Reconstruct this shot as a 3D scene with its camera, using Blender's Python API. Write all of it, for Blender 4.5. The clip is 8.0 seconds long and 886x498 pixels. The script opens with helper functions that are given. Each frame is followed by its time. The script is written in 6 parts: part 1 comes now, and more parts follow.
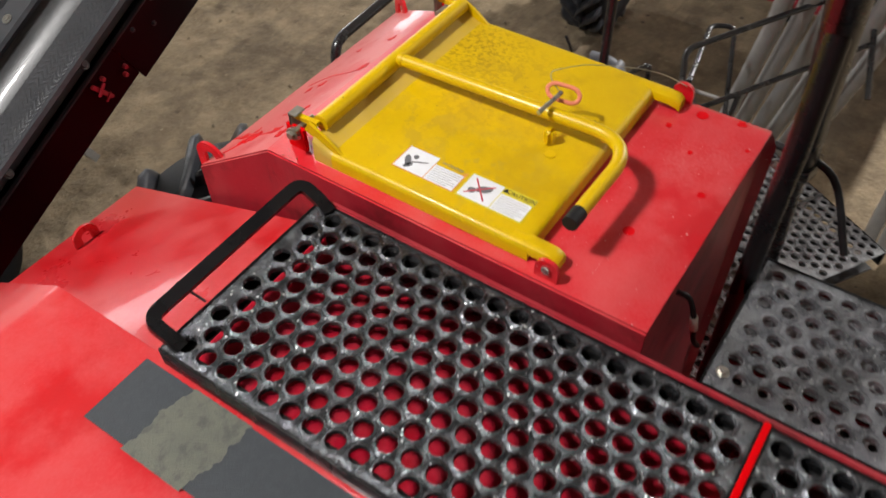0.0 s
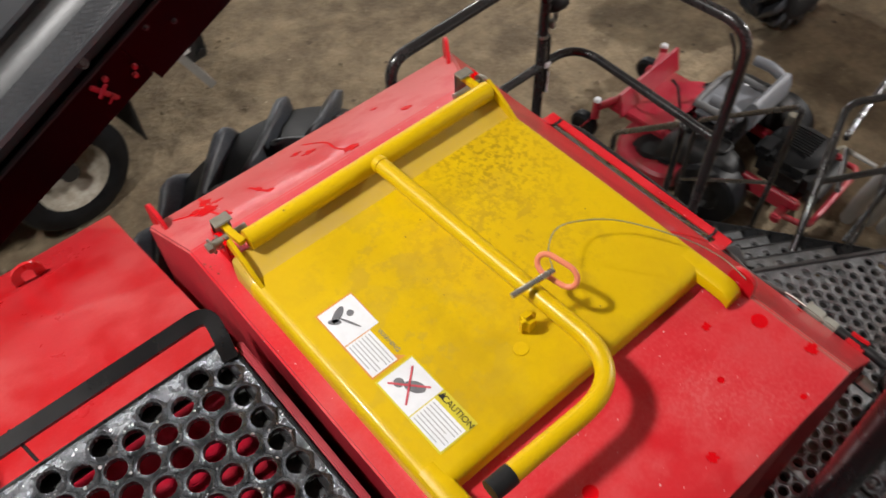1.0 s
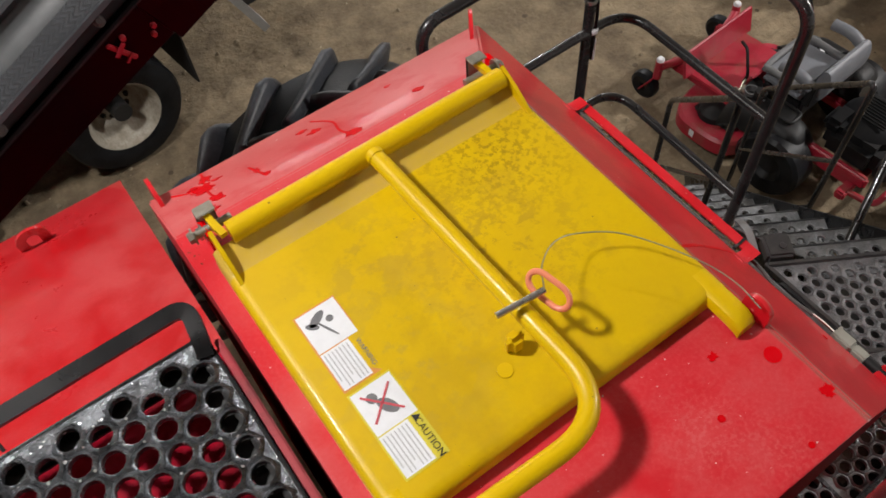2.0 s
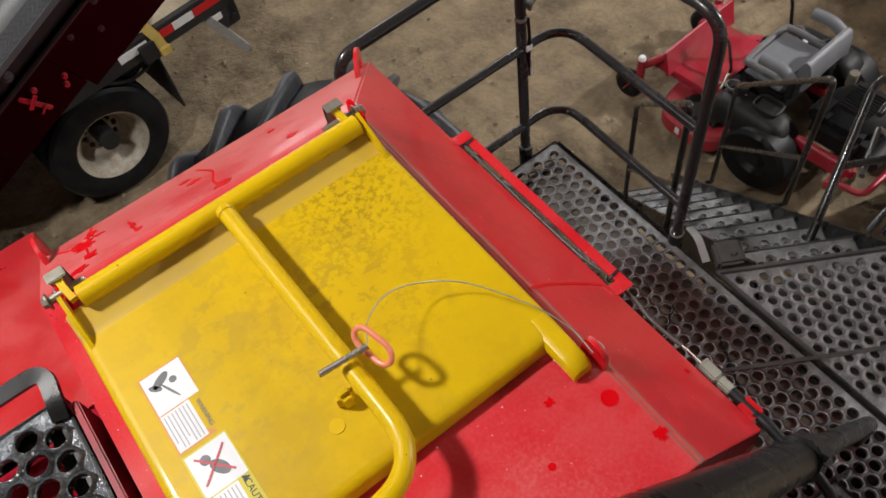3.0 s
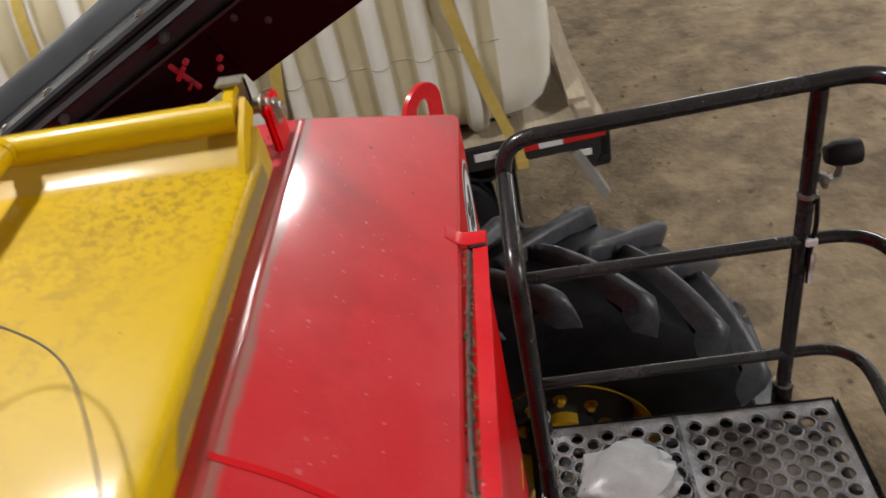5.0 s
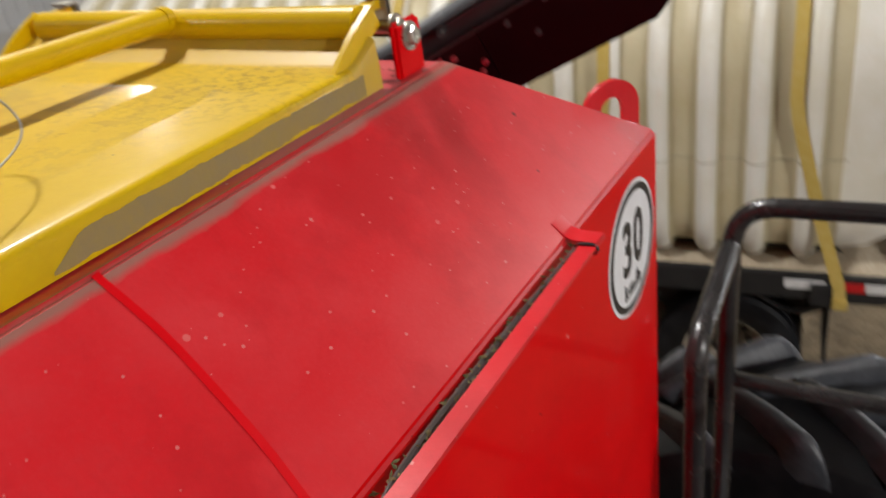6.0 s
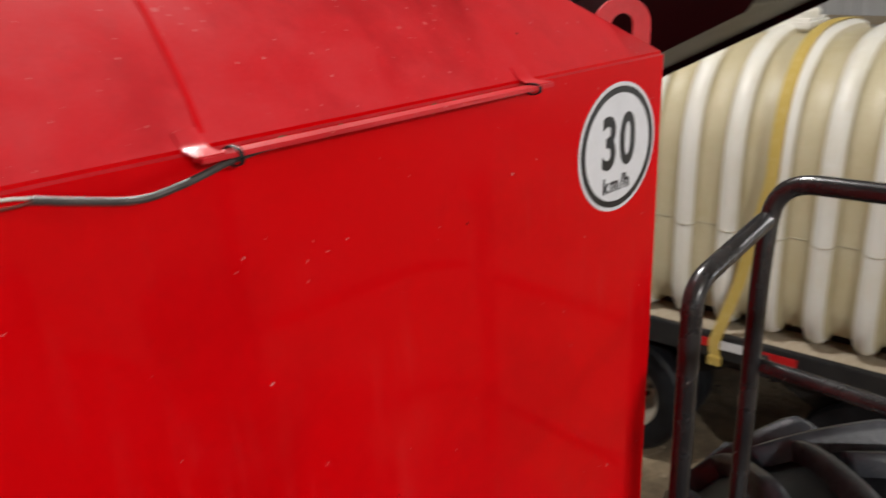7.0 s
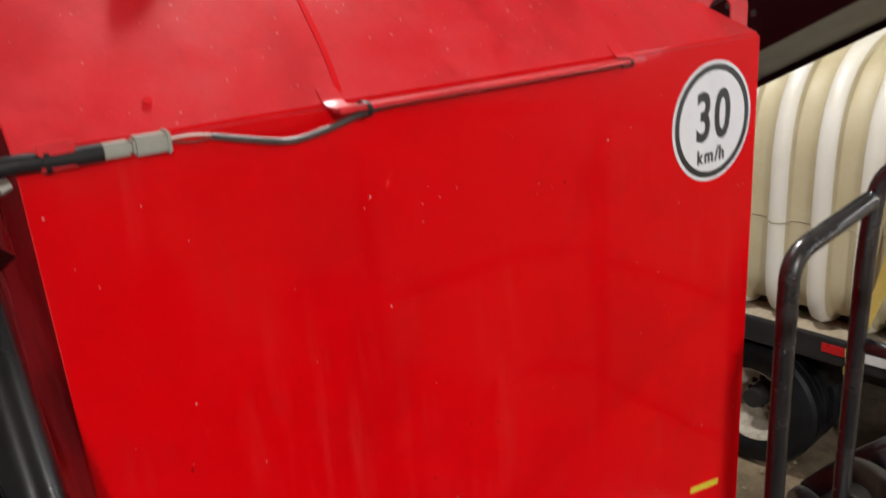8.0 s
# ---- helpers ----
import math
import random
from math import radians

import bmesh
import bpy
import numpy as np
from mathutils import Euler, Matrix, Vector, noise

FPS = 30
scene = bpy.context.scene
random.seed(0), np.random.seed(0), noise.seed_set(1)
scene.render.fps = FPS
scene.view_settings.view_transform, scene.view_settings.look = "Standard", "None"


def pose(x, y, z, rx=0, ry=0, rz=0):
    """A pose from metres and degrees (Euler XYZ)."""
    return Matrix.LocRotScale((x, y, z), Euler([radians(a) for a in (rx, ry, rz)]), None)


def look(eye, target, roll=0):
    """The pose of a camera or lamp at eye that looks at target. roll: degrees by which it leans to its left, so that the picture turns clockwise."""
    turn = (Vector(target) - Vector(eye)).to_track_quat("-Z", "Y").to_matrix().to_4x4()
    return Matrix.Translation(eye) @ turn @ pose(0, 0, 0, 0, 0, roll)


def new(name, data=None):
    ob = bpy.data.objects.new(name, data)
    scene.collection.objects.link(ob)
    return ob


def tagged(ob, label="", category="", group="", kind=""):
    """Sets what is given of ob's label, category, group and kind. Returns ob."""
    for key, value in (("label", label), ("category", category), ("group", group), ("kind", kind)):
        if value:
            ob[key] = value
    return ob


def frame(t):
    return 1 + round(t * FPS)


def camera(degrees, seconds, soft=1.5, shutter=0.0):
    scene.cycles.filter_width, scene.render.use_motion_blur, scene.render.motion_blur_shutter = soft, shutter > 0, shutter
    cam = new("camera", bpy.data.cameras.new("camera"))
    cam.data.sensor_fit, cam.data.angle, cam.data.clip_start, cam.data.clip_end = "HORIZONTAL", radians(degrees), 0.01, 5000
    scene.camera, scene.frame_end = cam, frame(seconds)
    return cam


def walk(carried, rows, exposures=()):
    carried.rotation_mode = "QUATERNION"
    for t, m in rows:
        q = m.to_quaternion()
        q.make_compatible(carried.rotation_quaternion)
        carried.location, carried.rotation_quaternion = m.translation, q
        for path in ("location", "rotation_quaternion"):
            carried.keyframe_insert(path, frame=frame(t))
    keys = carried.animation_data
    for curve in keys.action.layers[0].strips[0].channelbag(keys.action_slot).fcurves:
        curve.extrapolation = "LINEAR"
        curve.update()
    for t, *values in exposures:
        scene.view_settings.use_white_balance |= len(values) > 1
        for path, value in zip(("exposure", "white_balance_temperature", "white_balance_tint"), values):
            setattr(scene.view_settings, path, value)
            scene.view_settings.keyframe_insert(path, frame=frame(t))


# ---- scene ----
cam = camera(57.3, 8.0, 1.5, 0.4)
PATH = [
    (0, (-1.708, -1.342, 4.736), (-0.617, -0.574, 3.246), -1.4),
    (0.3, (-1.512, -1.320, 4.753), (-0.523, -0.492, 3.225), -1.6),
    (0.5, (-1.340, -1.292, 4.720), (-0.418, -0.424, 3.172), -1.6),
    (0.7, (-1.177, -1.236, 4.721), (-0.332, -0.354, 3.138), -2.0),
    (1, (-1.027, -1.217, 4.701), (-0.271, -0.278, 3.106), -2.4),
    (1.2, (-0.985, -1.233, 4.704), (-0.322, -0.231, 3.105), -4.7),
    (2.3, (-0.800, -1.171, 4.676), (-0.244, -0.260, 2.984), -5.2),
    (2.5, (-0.747, -1.183, 4.693), (-0.191, -0.285, 2.995), -5.5),
    (2.9, (-0.607, -1.288, 4.704), (-0.070, -0.316, 3.041), -9.2),
    (3, (-0.583, -1.306, 4.706), (-0.074, -0.320, 3.042), -11.5),
    (3.2, (-0.522, -1.332, 4.681), (-0.047, -0.324, 3.021), -13.9),
    (3.3, (-0.469, -1.332, 4.648), (0.024, -0.304, 3.005), -13.6),
    (3.5, (-0.361, -1.302, 4.560), (0.213, -0.211, 2.985), -11.5),
    (3.7, (-0.287, -1.269, 4.460), (0.207, -0.098, 2.916), -12.0),
    (4, (-0.200, -1.324, 4.397), (-0.024, 0.089, 2.992), -19.8),
    (4.2, (-0.147, -1.240, 4.332), (-0.044, 0.208, 2.956), -16.8),
    (5.3, (0.199, -1.142, 3.971), (-0.156, 0.415, 2.766), -10.4),
    (5.5, (0.257, -1.099, 3.914), (-0.216, 0.444, 2.732), -8.7),
    (5.7, (0.281, -1.092, 3.861), (-0.461, 0.451, 2.828), -11.2),
    (6, (0.317, -1.091, 3.827), (-0.647, 0.397, 2.901), -8.4),
    (6.1, (0.334, -1.130, 3.767), (-0.706, 0.380, 2.969), -8.6),
    (6.3, (0.366, -1.129, 3.707), (-0.751, 0.344, 2.944), -6.5),
    (6.4, (0.401, -1.119, 3.676), (-0.751, 0.337, 2.933), -5.4),
    (6.5, (0.459, -1.108, 3.662), (-0.740, 0.301, 2.903), -4.2),
    (6.8, (0.564, -1.116, 3.554), (-0.709, 0.285, 2.907), -2.8),
    (7, (0.700, -1.156, 3.567), (-0.667, 0.128, 2.873), -2.5),
    (7.2, (0.759, -1.191, 3.573), (-0.750, -0.049, 2.925), -3.5),
    (7.4, (0.768, -1.226, 3.587), (-0.784, -0.122, 2.977), -3.5),
    (7.5, (0.808, -1.225, 3.588), (-0.779, -0.165, 2.990), -3.9),
    (7.7, (0.832, -1.230, 3.599), (-0.758, -0.194, 2.967), -3.3),
    (8, (0.856, -1.240, 3.537), (-0.724, -0.197, 2.891), -4.4),
]
walk(cam, [(t, look(e, g, r)) for t, e, g, r in PATH],
     [(0, -0.05), (1.0, 0.0), (2.3, -0.15), (3.0, -0.03), (3.7, 0.12), (4.2, 0.08), (5.5, -0.03), (6.0, 0.12), (6.4, 0.04), (7.0, 0.15), (7.5, 0.27), (8.0, 0.34)])

# ---- world, lamps, exposure ----
world = bpy.data.worlds.new("world")
scene.world = world
world.use_nodes = True
world.node_tree.nodes["Background"].inputs[0].default_value = (0.75, 0.8, 0.9, 1)
world.node_tree.nodes["Background"].inputs[1].default_value = 0.08


def area_lamp(name, place, target, sx, sy, watts, colour=(1, 0.972, 0.945)):
    data = bpy.data.lights.new(name, "AREA")
    data.shape, data.size, data.size_y, data.energy, data.color = "RECTANGLE", sx, sy, watts, colour
    ob = new(name, data)
    ob.matrix_world = look(place, target)
    return tagged(ob, kind="structure")


# the last lamp is added fill, with no known source at that spot
LAMPS = [(-2.5, 1.0, 7.3, 285), (-12.0, 8.8, 7.3, 220), (6.3, 9.6, 7.3, 560), (10.4, -3.7, 7.3, 1600), (-6.5, -5.0, 7.3, 70)]
for lx, ly, lz, w in LAMPS:
    area_lamp("ceiling_lamp_light", (lx, ly, lz - 0.08), (lx, ly, 0), 0.45, 0.45, w)


# ---- materials ----
def material(name, colour, second=None, scale=6.0, amount=0.5, rough=0.5, metal=0.0, bump=0.0, fine=60.0, coat=0.0,
             rough_var=0.1, third=None, third_amount=0.3, third_scale=1.5, spread=0.0, stretch=(1, 1, 1), bump_scale=None,
             spec=0.5, flecks=(), streaks=None, patch=None, band=None, bump_depth=0.01, coat_rough=0.06):
    """Two scales of noise between a base colour and a second one, a third in larger blots, and fine relief."""
    m = bpy.data.materials.new(name)
    m.use_nodes = True
    nt = m.node_tree
    b = nt.nodes["Principled BSDF"]
    node = lambda kind: nt.nodes.new("ShaderNode" + kind)
    link = nt.links.new
    tc, mp = node("TexCoord"), node("Mapping")
    mp.inputs["Scale"].default_value = stretch
    link(tc.outputs["Object"], mp.inputs["Vector"])

    def noise_ramp(sc, lo, hi, detail=6):
        n, r = node("TexNoise"), node("ValToRGB")
        n.inputs["Scale"].default_value, n.inputs["Detail"].default_value, n.inputs["Roughness"].default_value = sc, detail, 0.65
        r.color_ramp.elements[0].position, r.color_ramp.elements[1].position = lo, hi
        link(mp.outputs["Vector"], n.inputs["Vector"])
        link(n.outputs["Fac"], r.inputs["Fac"])
        return r.outputs["Color"], n.outputs["Fac"]

    def mix(fac, a, c):
        x = node("Mix")
        x.data_type = "RGBA"
        link(fac, x.inputs[0])
        for s, v in ((x.inputs[6], a), (x.inputs[7], c)):
            if isinstance(v, tuple):
                s.default_value = (*v, 1)
            else:
                link(v, s)
        return x.outputs[2]

    def times(fac, k):
        x = node("Math")
        x.operation = "MULTIPLY"
        link(fac, x.inputs[0])
        x.inputs[1].default_value = k
        return x.outputs[0]

    second = second or tuple(min(1, c * 1.3 + 0.01) for c in colour)
    f1, raw1 = noise_ramp(scale, 0.42, 0.68)
    col = mix(times(f1, amount), colour, second)
    f2, raw2 = noise_ramp(fine, 0.45, 0.75, 3)
    col = mix(times(f2, amount * 0.5), col, second)
    if third:
        f3, _ = noise_ramp(third_scale, 0.5, 0.62, 8)
        col = mix(times(f3, third_amount), col, third)
    def calc(op, a, c):
        x = node("Math")
        x.operation = op
        for sock, v in ((x.inputs[0], a), (x.inputs[1], c)):
            if isinstance(v, (int, float)):
                sock.default_value = v
            else:
                link(v, sock)
        return x.outputs[0]

    for fc, fs, size, cover in flecks:
        vo, se = node("TexVoronoi"), node("SeparateColor")
        vo.inputs["Scale"].default_value = fs
        link(tc.outputs["Object"], vo.inputs["Vector"])
        link(vo.outputs["Color"], se.inputs[0])
        near = calc("LESS_THAN", vo.outputs["Distance"], calc("MULTIPLY", se.outputs[1], size))
        col = mix(calc("MULTIPLY", near, calc("LESS_THAN", se.outputs[0], cover)), col, fc)
    if streaks:
        sc_colour, axes, strength = streaks
        m2, n2, r2 = node("Mapping"), node("TexNoise"), node("ValToRGB")
        m2.inputs["Scale"].default_value = axes
        n2.inputs["Scale"].default_value, n2.inputs["Detail"].default_value, n2.inputs["Roughness"].default_value = 1.0, 7, 0.7
        r2.color_ramp.elements[0].position, r2.color_ramp.elements[1].position = 0.52, 0.72
        link(tc.outputs["Object"], m2.inputs["Vector"])
        link(m2.outputs[0], n2.inputs["Vector"])
        link(n2.outputs["Fac"], r2.inputs["Fac"])
        big, _ = noise_ramp(4.0, 0.42, 0.66, 2)
        col = mix(calc("MULTIPLY", calc("MULTIPLY", r2.outputs["Color"], big), strength), col, sc_colour)
    if patch:
        for centre, radius, pc, ps, strength in patch:
            vm, mr2 = node("VectorMath"), node("MapRange")
            vm.operation = "DISTANCE"
            vm.inputs[1].default_value = centre
            link(tc.outputs["Object"], vm.inputs[0])
            mr2.inputs["From Max"].default_value, mr2.inputs["To Min"].default_value, mr2.inputs["To Max"].default_value = radius, 1.0, 0.0
            link(vm.outputs["Value"], mr2.inputs["Value"])
            blot_fac, _ = noise_ramp(ps, 0.50, 0.58, 5)
            col = mix(calc("MULTIPLY", calc("MULTIPLY", blot_fac, mr2.outputs[0]), strength), col, pc)
    if band:
        centre, half, bc, strength = band
        sx = node("SeparateXYZ")
        link(tc.outputs["Object"], sx.inputs[0])
        rag, rag_raw = noise_ramp(14.0, 0.3, 0.7, 6)
        off = calc("ABSOLUTE", calc("SUBTRACT", sx.outputs[0], centre), 0.0)
        edge = calc("ADD", off, calc("MULTIPLY", calc("SUBTRACT", rag_raw, 0.5), half * 1.6))
        mr3 = node("MapRange")
        mr3.inputs["From Min"].default_value, mr3.inputs["From Max"].default_value = half * 0.3, half
        mr3.inputs["To Min"].default_value, mr3.inputs["To Max"].default_value = 1.0, 0.0
        link(edge, mr3.inputs["Value"])
        col = mix(calc("MULTIPLY", mr3.outputs[0], strength), col, bc)
    if spread:
        oi, hs = node("ObjectInfo"), node("HueSaturation")
        mr = node("MapRange")
        mr.inputs["To Min"].default_value, mr.inputs["To Max"].default_value = 1 - spread, 1 + spread
        link(oi.outputs["Random"], mr.inputs["Value"])
        link(mr.outputs[0], hs.inputs["Value"])
        link(col, hs.inputs["Color"])
        col = hs.outputs[0]
    link(col, b.inputs["Base Color"])
    rr = node("MapRange")
    rr.inputs["To Min"].default_value, rr.inputs["To Max"].default_value = max(0.02, rough - rough_var), min(1, rough + rough_var)
    link(raw1, rr.inputs["Value"])
    link(rr.outputs[0], b.inputs["Roughness"])
    b.inputs["Metallic"].default_value = metal
    b.inputs["Coat Weight"].default_value = coat
    b.inputs["Coat Roughness"].default_value = coat_rough
    b.inputs["Specular IOR Level"].default_value = spec
    if bump:
        bp = node("Bump")
        bp.inputs["Strength"].default_value, bp.inputs["Distance"].default_value = bump, bump_depth
        if bump_scale:
            _, raw3 = noise_ramp(bump_scale, 0.3, 0.7)
            link(raw3, bp.inputs["Height"])
        else:
            link(raw2, bp.inputs["Height"])
        link(bp.outputs[0], b.inputs["Normal"])
    return m


def glowing(name, colour, strength):
    m = bpy.data.materials.new(name)
    m.use_nodes = True
    b = m.node_tree.nodes["Principled BSDF"]
    b.inputs["Base Color"].default_value = (*colour, 1)
    b.inputs["Emission Color"].default_value = (*colour, 1)
    b.inputs["Emission Strength"].default_value = strength
    return m


WHITE_FLECK, DARK_FLECK = (0.62, 0.42, 0.40), (0.10, 0.004, 0.005)
RED = material("red_paint", (0.64, 0.0, 0.002), (0.64, 0.002, 0.007), 3.0, 0.4, 0.34, bump=0.015, fine=140, coat=0.16, rough_var=0.10, spec=0.05,
               third=(0.46, 0.0, 0.002), third_amount=0.4, third_scale=2.2, flecks=((WHITE_FLECK, 70, 0.07, 0.03), (WHITE_FLECK, 25, 0.05, 0.05), (DARK_FLECK, 42, 0.08, 0.012)),
               streaks=((0.60, 0.12, 0.11), (26, 26, 2.2), 0.10))
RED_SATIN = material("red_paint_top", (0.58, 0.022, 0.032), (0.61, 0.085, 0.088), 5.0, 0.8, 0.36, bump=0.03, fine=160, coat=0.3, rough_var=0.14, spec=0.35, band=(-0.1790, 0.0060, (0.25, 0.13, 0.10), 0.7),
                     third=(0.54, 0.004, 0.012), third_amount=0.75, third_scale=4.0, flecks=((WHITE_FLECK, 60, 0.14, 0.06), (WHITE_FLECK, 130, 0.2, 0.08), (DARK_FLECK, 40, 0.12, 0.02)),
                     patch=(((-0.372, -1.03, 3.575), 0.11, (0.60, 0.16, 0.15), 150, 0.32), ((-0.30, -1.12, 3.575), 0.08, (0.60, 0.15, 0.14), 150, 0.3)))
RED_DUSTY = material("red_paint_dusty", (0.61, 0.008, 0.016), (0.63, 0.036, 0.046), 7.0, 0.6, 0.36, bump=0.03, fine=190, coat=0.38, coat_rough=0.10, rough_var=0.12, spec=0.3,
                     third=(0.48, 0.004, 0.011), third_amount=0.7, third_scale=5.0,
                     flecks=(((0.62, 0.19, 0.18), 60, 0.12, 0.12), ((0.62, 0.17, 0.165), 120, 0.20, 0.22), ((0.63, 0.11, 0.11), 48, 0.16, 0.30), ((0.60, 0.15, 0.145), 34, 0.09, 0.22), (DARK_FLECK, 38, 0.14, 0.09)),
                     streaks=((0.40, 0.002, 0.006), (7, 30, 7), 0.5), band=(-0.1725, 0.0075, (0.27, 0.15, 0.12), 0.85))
RED_CHALKY = material("red_paint_chalky", (0.54, 0.085, 0.085), (0.58, 0.15, 0.145), 9.0, 0.6, 0.42, bump=0.03, fine=200, coat=0.2, rough_var=0.12, spec=0.5,
                      third=(0.50, 0.025, 0.03), third_amount=0.75, third_scale=8.0, flecks=((WHITE_FLECK, 60, 0.15, 0.08),))
RED_GLOSS = material("red_paint_gloss", (0.50, 0.016, 0.022), (0.54, 0.075, 0.075), 3.0, 0.8, 0.30, bump=0.03, fine=160, coat=0.38, rough_var=0.12, spec=0.4,
                     third=(0.46, 0.002, 0.005), third_amount=0.8, third_scale=4.0, flecks=((WHITE_FLECK, 60, 0.12, 0.04),))
# grime streaks, plus the shade of the west and south faces in the colour
RED_GRIMY_SHADED = material("grimy_shaded_red_paint", (0.32, 0.010, 0.022), (0.36, 0.04, 0.048), 9.0, 0.7, 0.5, bump=0.04, fine=150, coat=0.15, coat_rough=0.2, spec=0.4,
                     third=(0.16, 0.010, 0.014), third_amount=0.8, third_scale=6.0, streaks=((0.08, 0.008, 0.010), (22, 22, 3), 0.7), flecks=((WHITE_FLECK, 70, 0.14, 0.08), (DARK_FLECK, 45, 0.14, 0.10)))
RED_MATT = material("red_primer_floor", (0.31, 0.004, 0.018), (0.37, 0.03, 0.045), 14.0, 0.7, 0.9, bump=0.05, fine=120, spec=0.03,
                    third=(0.22, 0.004, 0.008), third_amount=0.7, third_scale=9.0)
RED_WET = material("red_wet", (0.60, 0.0, 0.004), (0.62, 0.002, 0.008), 40, 0.6, 0.4, coat=0.08, spec=0.1)
YELLOW = material("yellow_paint", (0.63, 0.415, 0.0), (0.575, 0.36, 0.001), 5.0, 0.6, 0.42, bump=0.03, fine=110, coat=0.22, rough_var=0.12, coat_rough=0.13, spec=0.2,
                  third=(0.48, 0.305, 0.010), third_amount=0.4, third_scale=7.0, flecks=(((0.25, 0.17, 0.03), 70, 0.12, 0.08),),
                  patch=(((-0.31, -0.47, 3.61), 0.17, (0.20, 0.125, 0.008), 80, 0.7), ((-0.42, -0.62, 3.61), 0.22, (0.36, 0.23, 0.02), 48, 0.6),
                         ((-0.60, -0.52, 3.61), 0.18, (0.42, 0.28, 0.03), 20, 0.5), ((-0.66, -0.70, 3.61), 0.2, (0.45, 0.31, 0.04), 30, 0.5)))
YELLOW_TUBE = material("yellow_tube_paint", (0.66, 0.43, 0.0), (0.59, 0.375, 0.002), 8.0, 0.5, 0.36, bump=0.015, fine=90, coat=0.12, spec=0.3,
                       flecks=(((0.25, 0.17, 0.03), 60, 0.12, 0.10),))
# duller yellow: shading beside the hinge tube put into the colour
YELLOW_RAMP_SHADE = material("shaded_yellow_paint", (0.55, 0.365, 0.035), (0.50, 0.34, 0.10), 8.0, 0.6, 0.45, bump=0.03, fine=120, coat=0.2, coat_rough=0.14, spec=0.2)
YELLOW_WORN = material("worn_primer", (0.27, 0.20, 0.085), (0.32, 0.225, 0.05), 25, 0.7, 0.6, bump=0.1, fine=120)
BLACK = material("black_steel", (0.005, 0.005, 0.006), (0.012, 0.012, 0.012), 9, 0.5, 0.28, bump=0.03, fine=80, coat=0.05, spec=0.3)
TUBE_BLACK = material("black_powder_coat", (0.012, 0.0115, 0.0125), (0.036, 0.034, 0.035), 7, 0.6, 0.26, bump=0.03, fine=70, coat=0.3, flecks=(((0.2, 0.19, 0.17), 50, 0.14, 0.12),))
# pale flecks put the step steel's sparkle into the colour
STEP_GRATE = material("black_step_steel", (0.040, 0.042, 0.047), (0.22, 0.23, 0.25), 34, 0.8, 0.24, 0.7, bump=0.35, fine=170, rough_var=0.12, spec=0.7,
                      flecks=(((0.75, 0.75, 0.76), 130, 0.42, 0.16), ((0.60, 0.60, 0.61), 60, 0.16, 0.14)))
# flecks here are also highlights carried by the colour
GRATE = material("dark_grating_steel", (0.055, 0.058, 0.066), (0.23, 0.238, 0.255), 14, 0.75, 0.28, 0.3, bump=0.6, fine=240, rough_var=0.12,
                 third=(0.075, 0.072, 0.066), third_amount=0.35, third_scale=4.0, flecks=(((0.42, 0.41, 0.39), 120, 0.26, 0.14),))
GRATE_DUSTY = material("dusty_grating_steel", (0.135, 0.139, 0.148), (0.40, 0.408, 0.422), 12, 0.75, 0.38, 0.25, bump=0.5, fine=180, rough_var=0.14,
                       third=(0.12, 0.112, 0.10), third_amount=0.5, third_scale=4.0, flecks=(((0.34, 0.32, 0.28), 110, 0.22, 0.10),))
CHROME = material("zinc_plate", (0.55, 0.54, 0.5), (0.4, 0.38, 0.33), 30, 0.5, 0.28, 0.9, bump=0.04, fine=120)
ZINC_DULL = material("dull_zinc", (0.36, 0.34, 0.28), (0.22, 0.20, 0.16), 40, 0.6, 0.42, 0.7, bump=0.06, fine=120)
SALMON = material("orange_plastic", (0.75, 0.22, 0.12), (0.8, 0.3, 0.18), 20, 0.4, 0.4)
WIRE = material("steel_wire", (0.35, 0.34, 0.3), (0.5, 0.48, 0.42), 60, 0.4, 0.35, 0.8)
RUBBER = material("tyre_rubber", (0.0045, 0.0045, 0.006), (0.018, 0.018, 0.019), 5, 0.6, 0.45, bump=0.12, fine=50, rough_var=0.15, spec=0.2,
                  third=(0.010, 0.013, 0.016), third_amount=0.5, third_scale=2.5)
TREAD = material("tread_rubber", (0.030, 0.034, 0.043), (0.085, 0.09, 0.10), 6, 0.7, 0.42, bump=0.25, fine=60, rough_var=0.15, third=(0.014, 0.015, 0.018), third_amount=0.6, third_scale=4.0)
RIM_YELLOW = material("rim_yellow", (0.40, 0.235, 0.004), (0.2, 0.13, 0.02), 6, 0.5, 0.4)
RIM_WHITE = material("rim_white_dirty", (0.42, 0.385, 0.32), (0.15, 0.12, 0.08), 6, 0.85, 0.6, bump=0.05)
MAROON = material("dark_maroon_paint", (0.003, 0.0003, 0.0014), (0.007, 0.0008, 0.003), 6, 0.4, 0.35, bump=0.02, coat=0.05, spec=0.2)
BELT = material("belt_rubber", (0.007, 0.0075, 0.009), (0.022, 0.023, 0.024), 6, 0.6, 0.38, bump=0.15, fine=70)


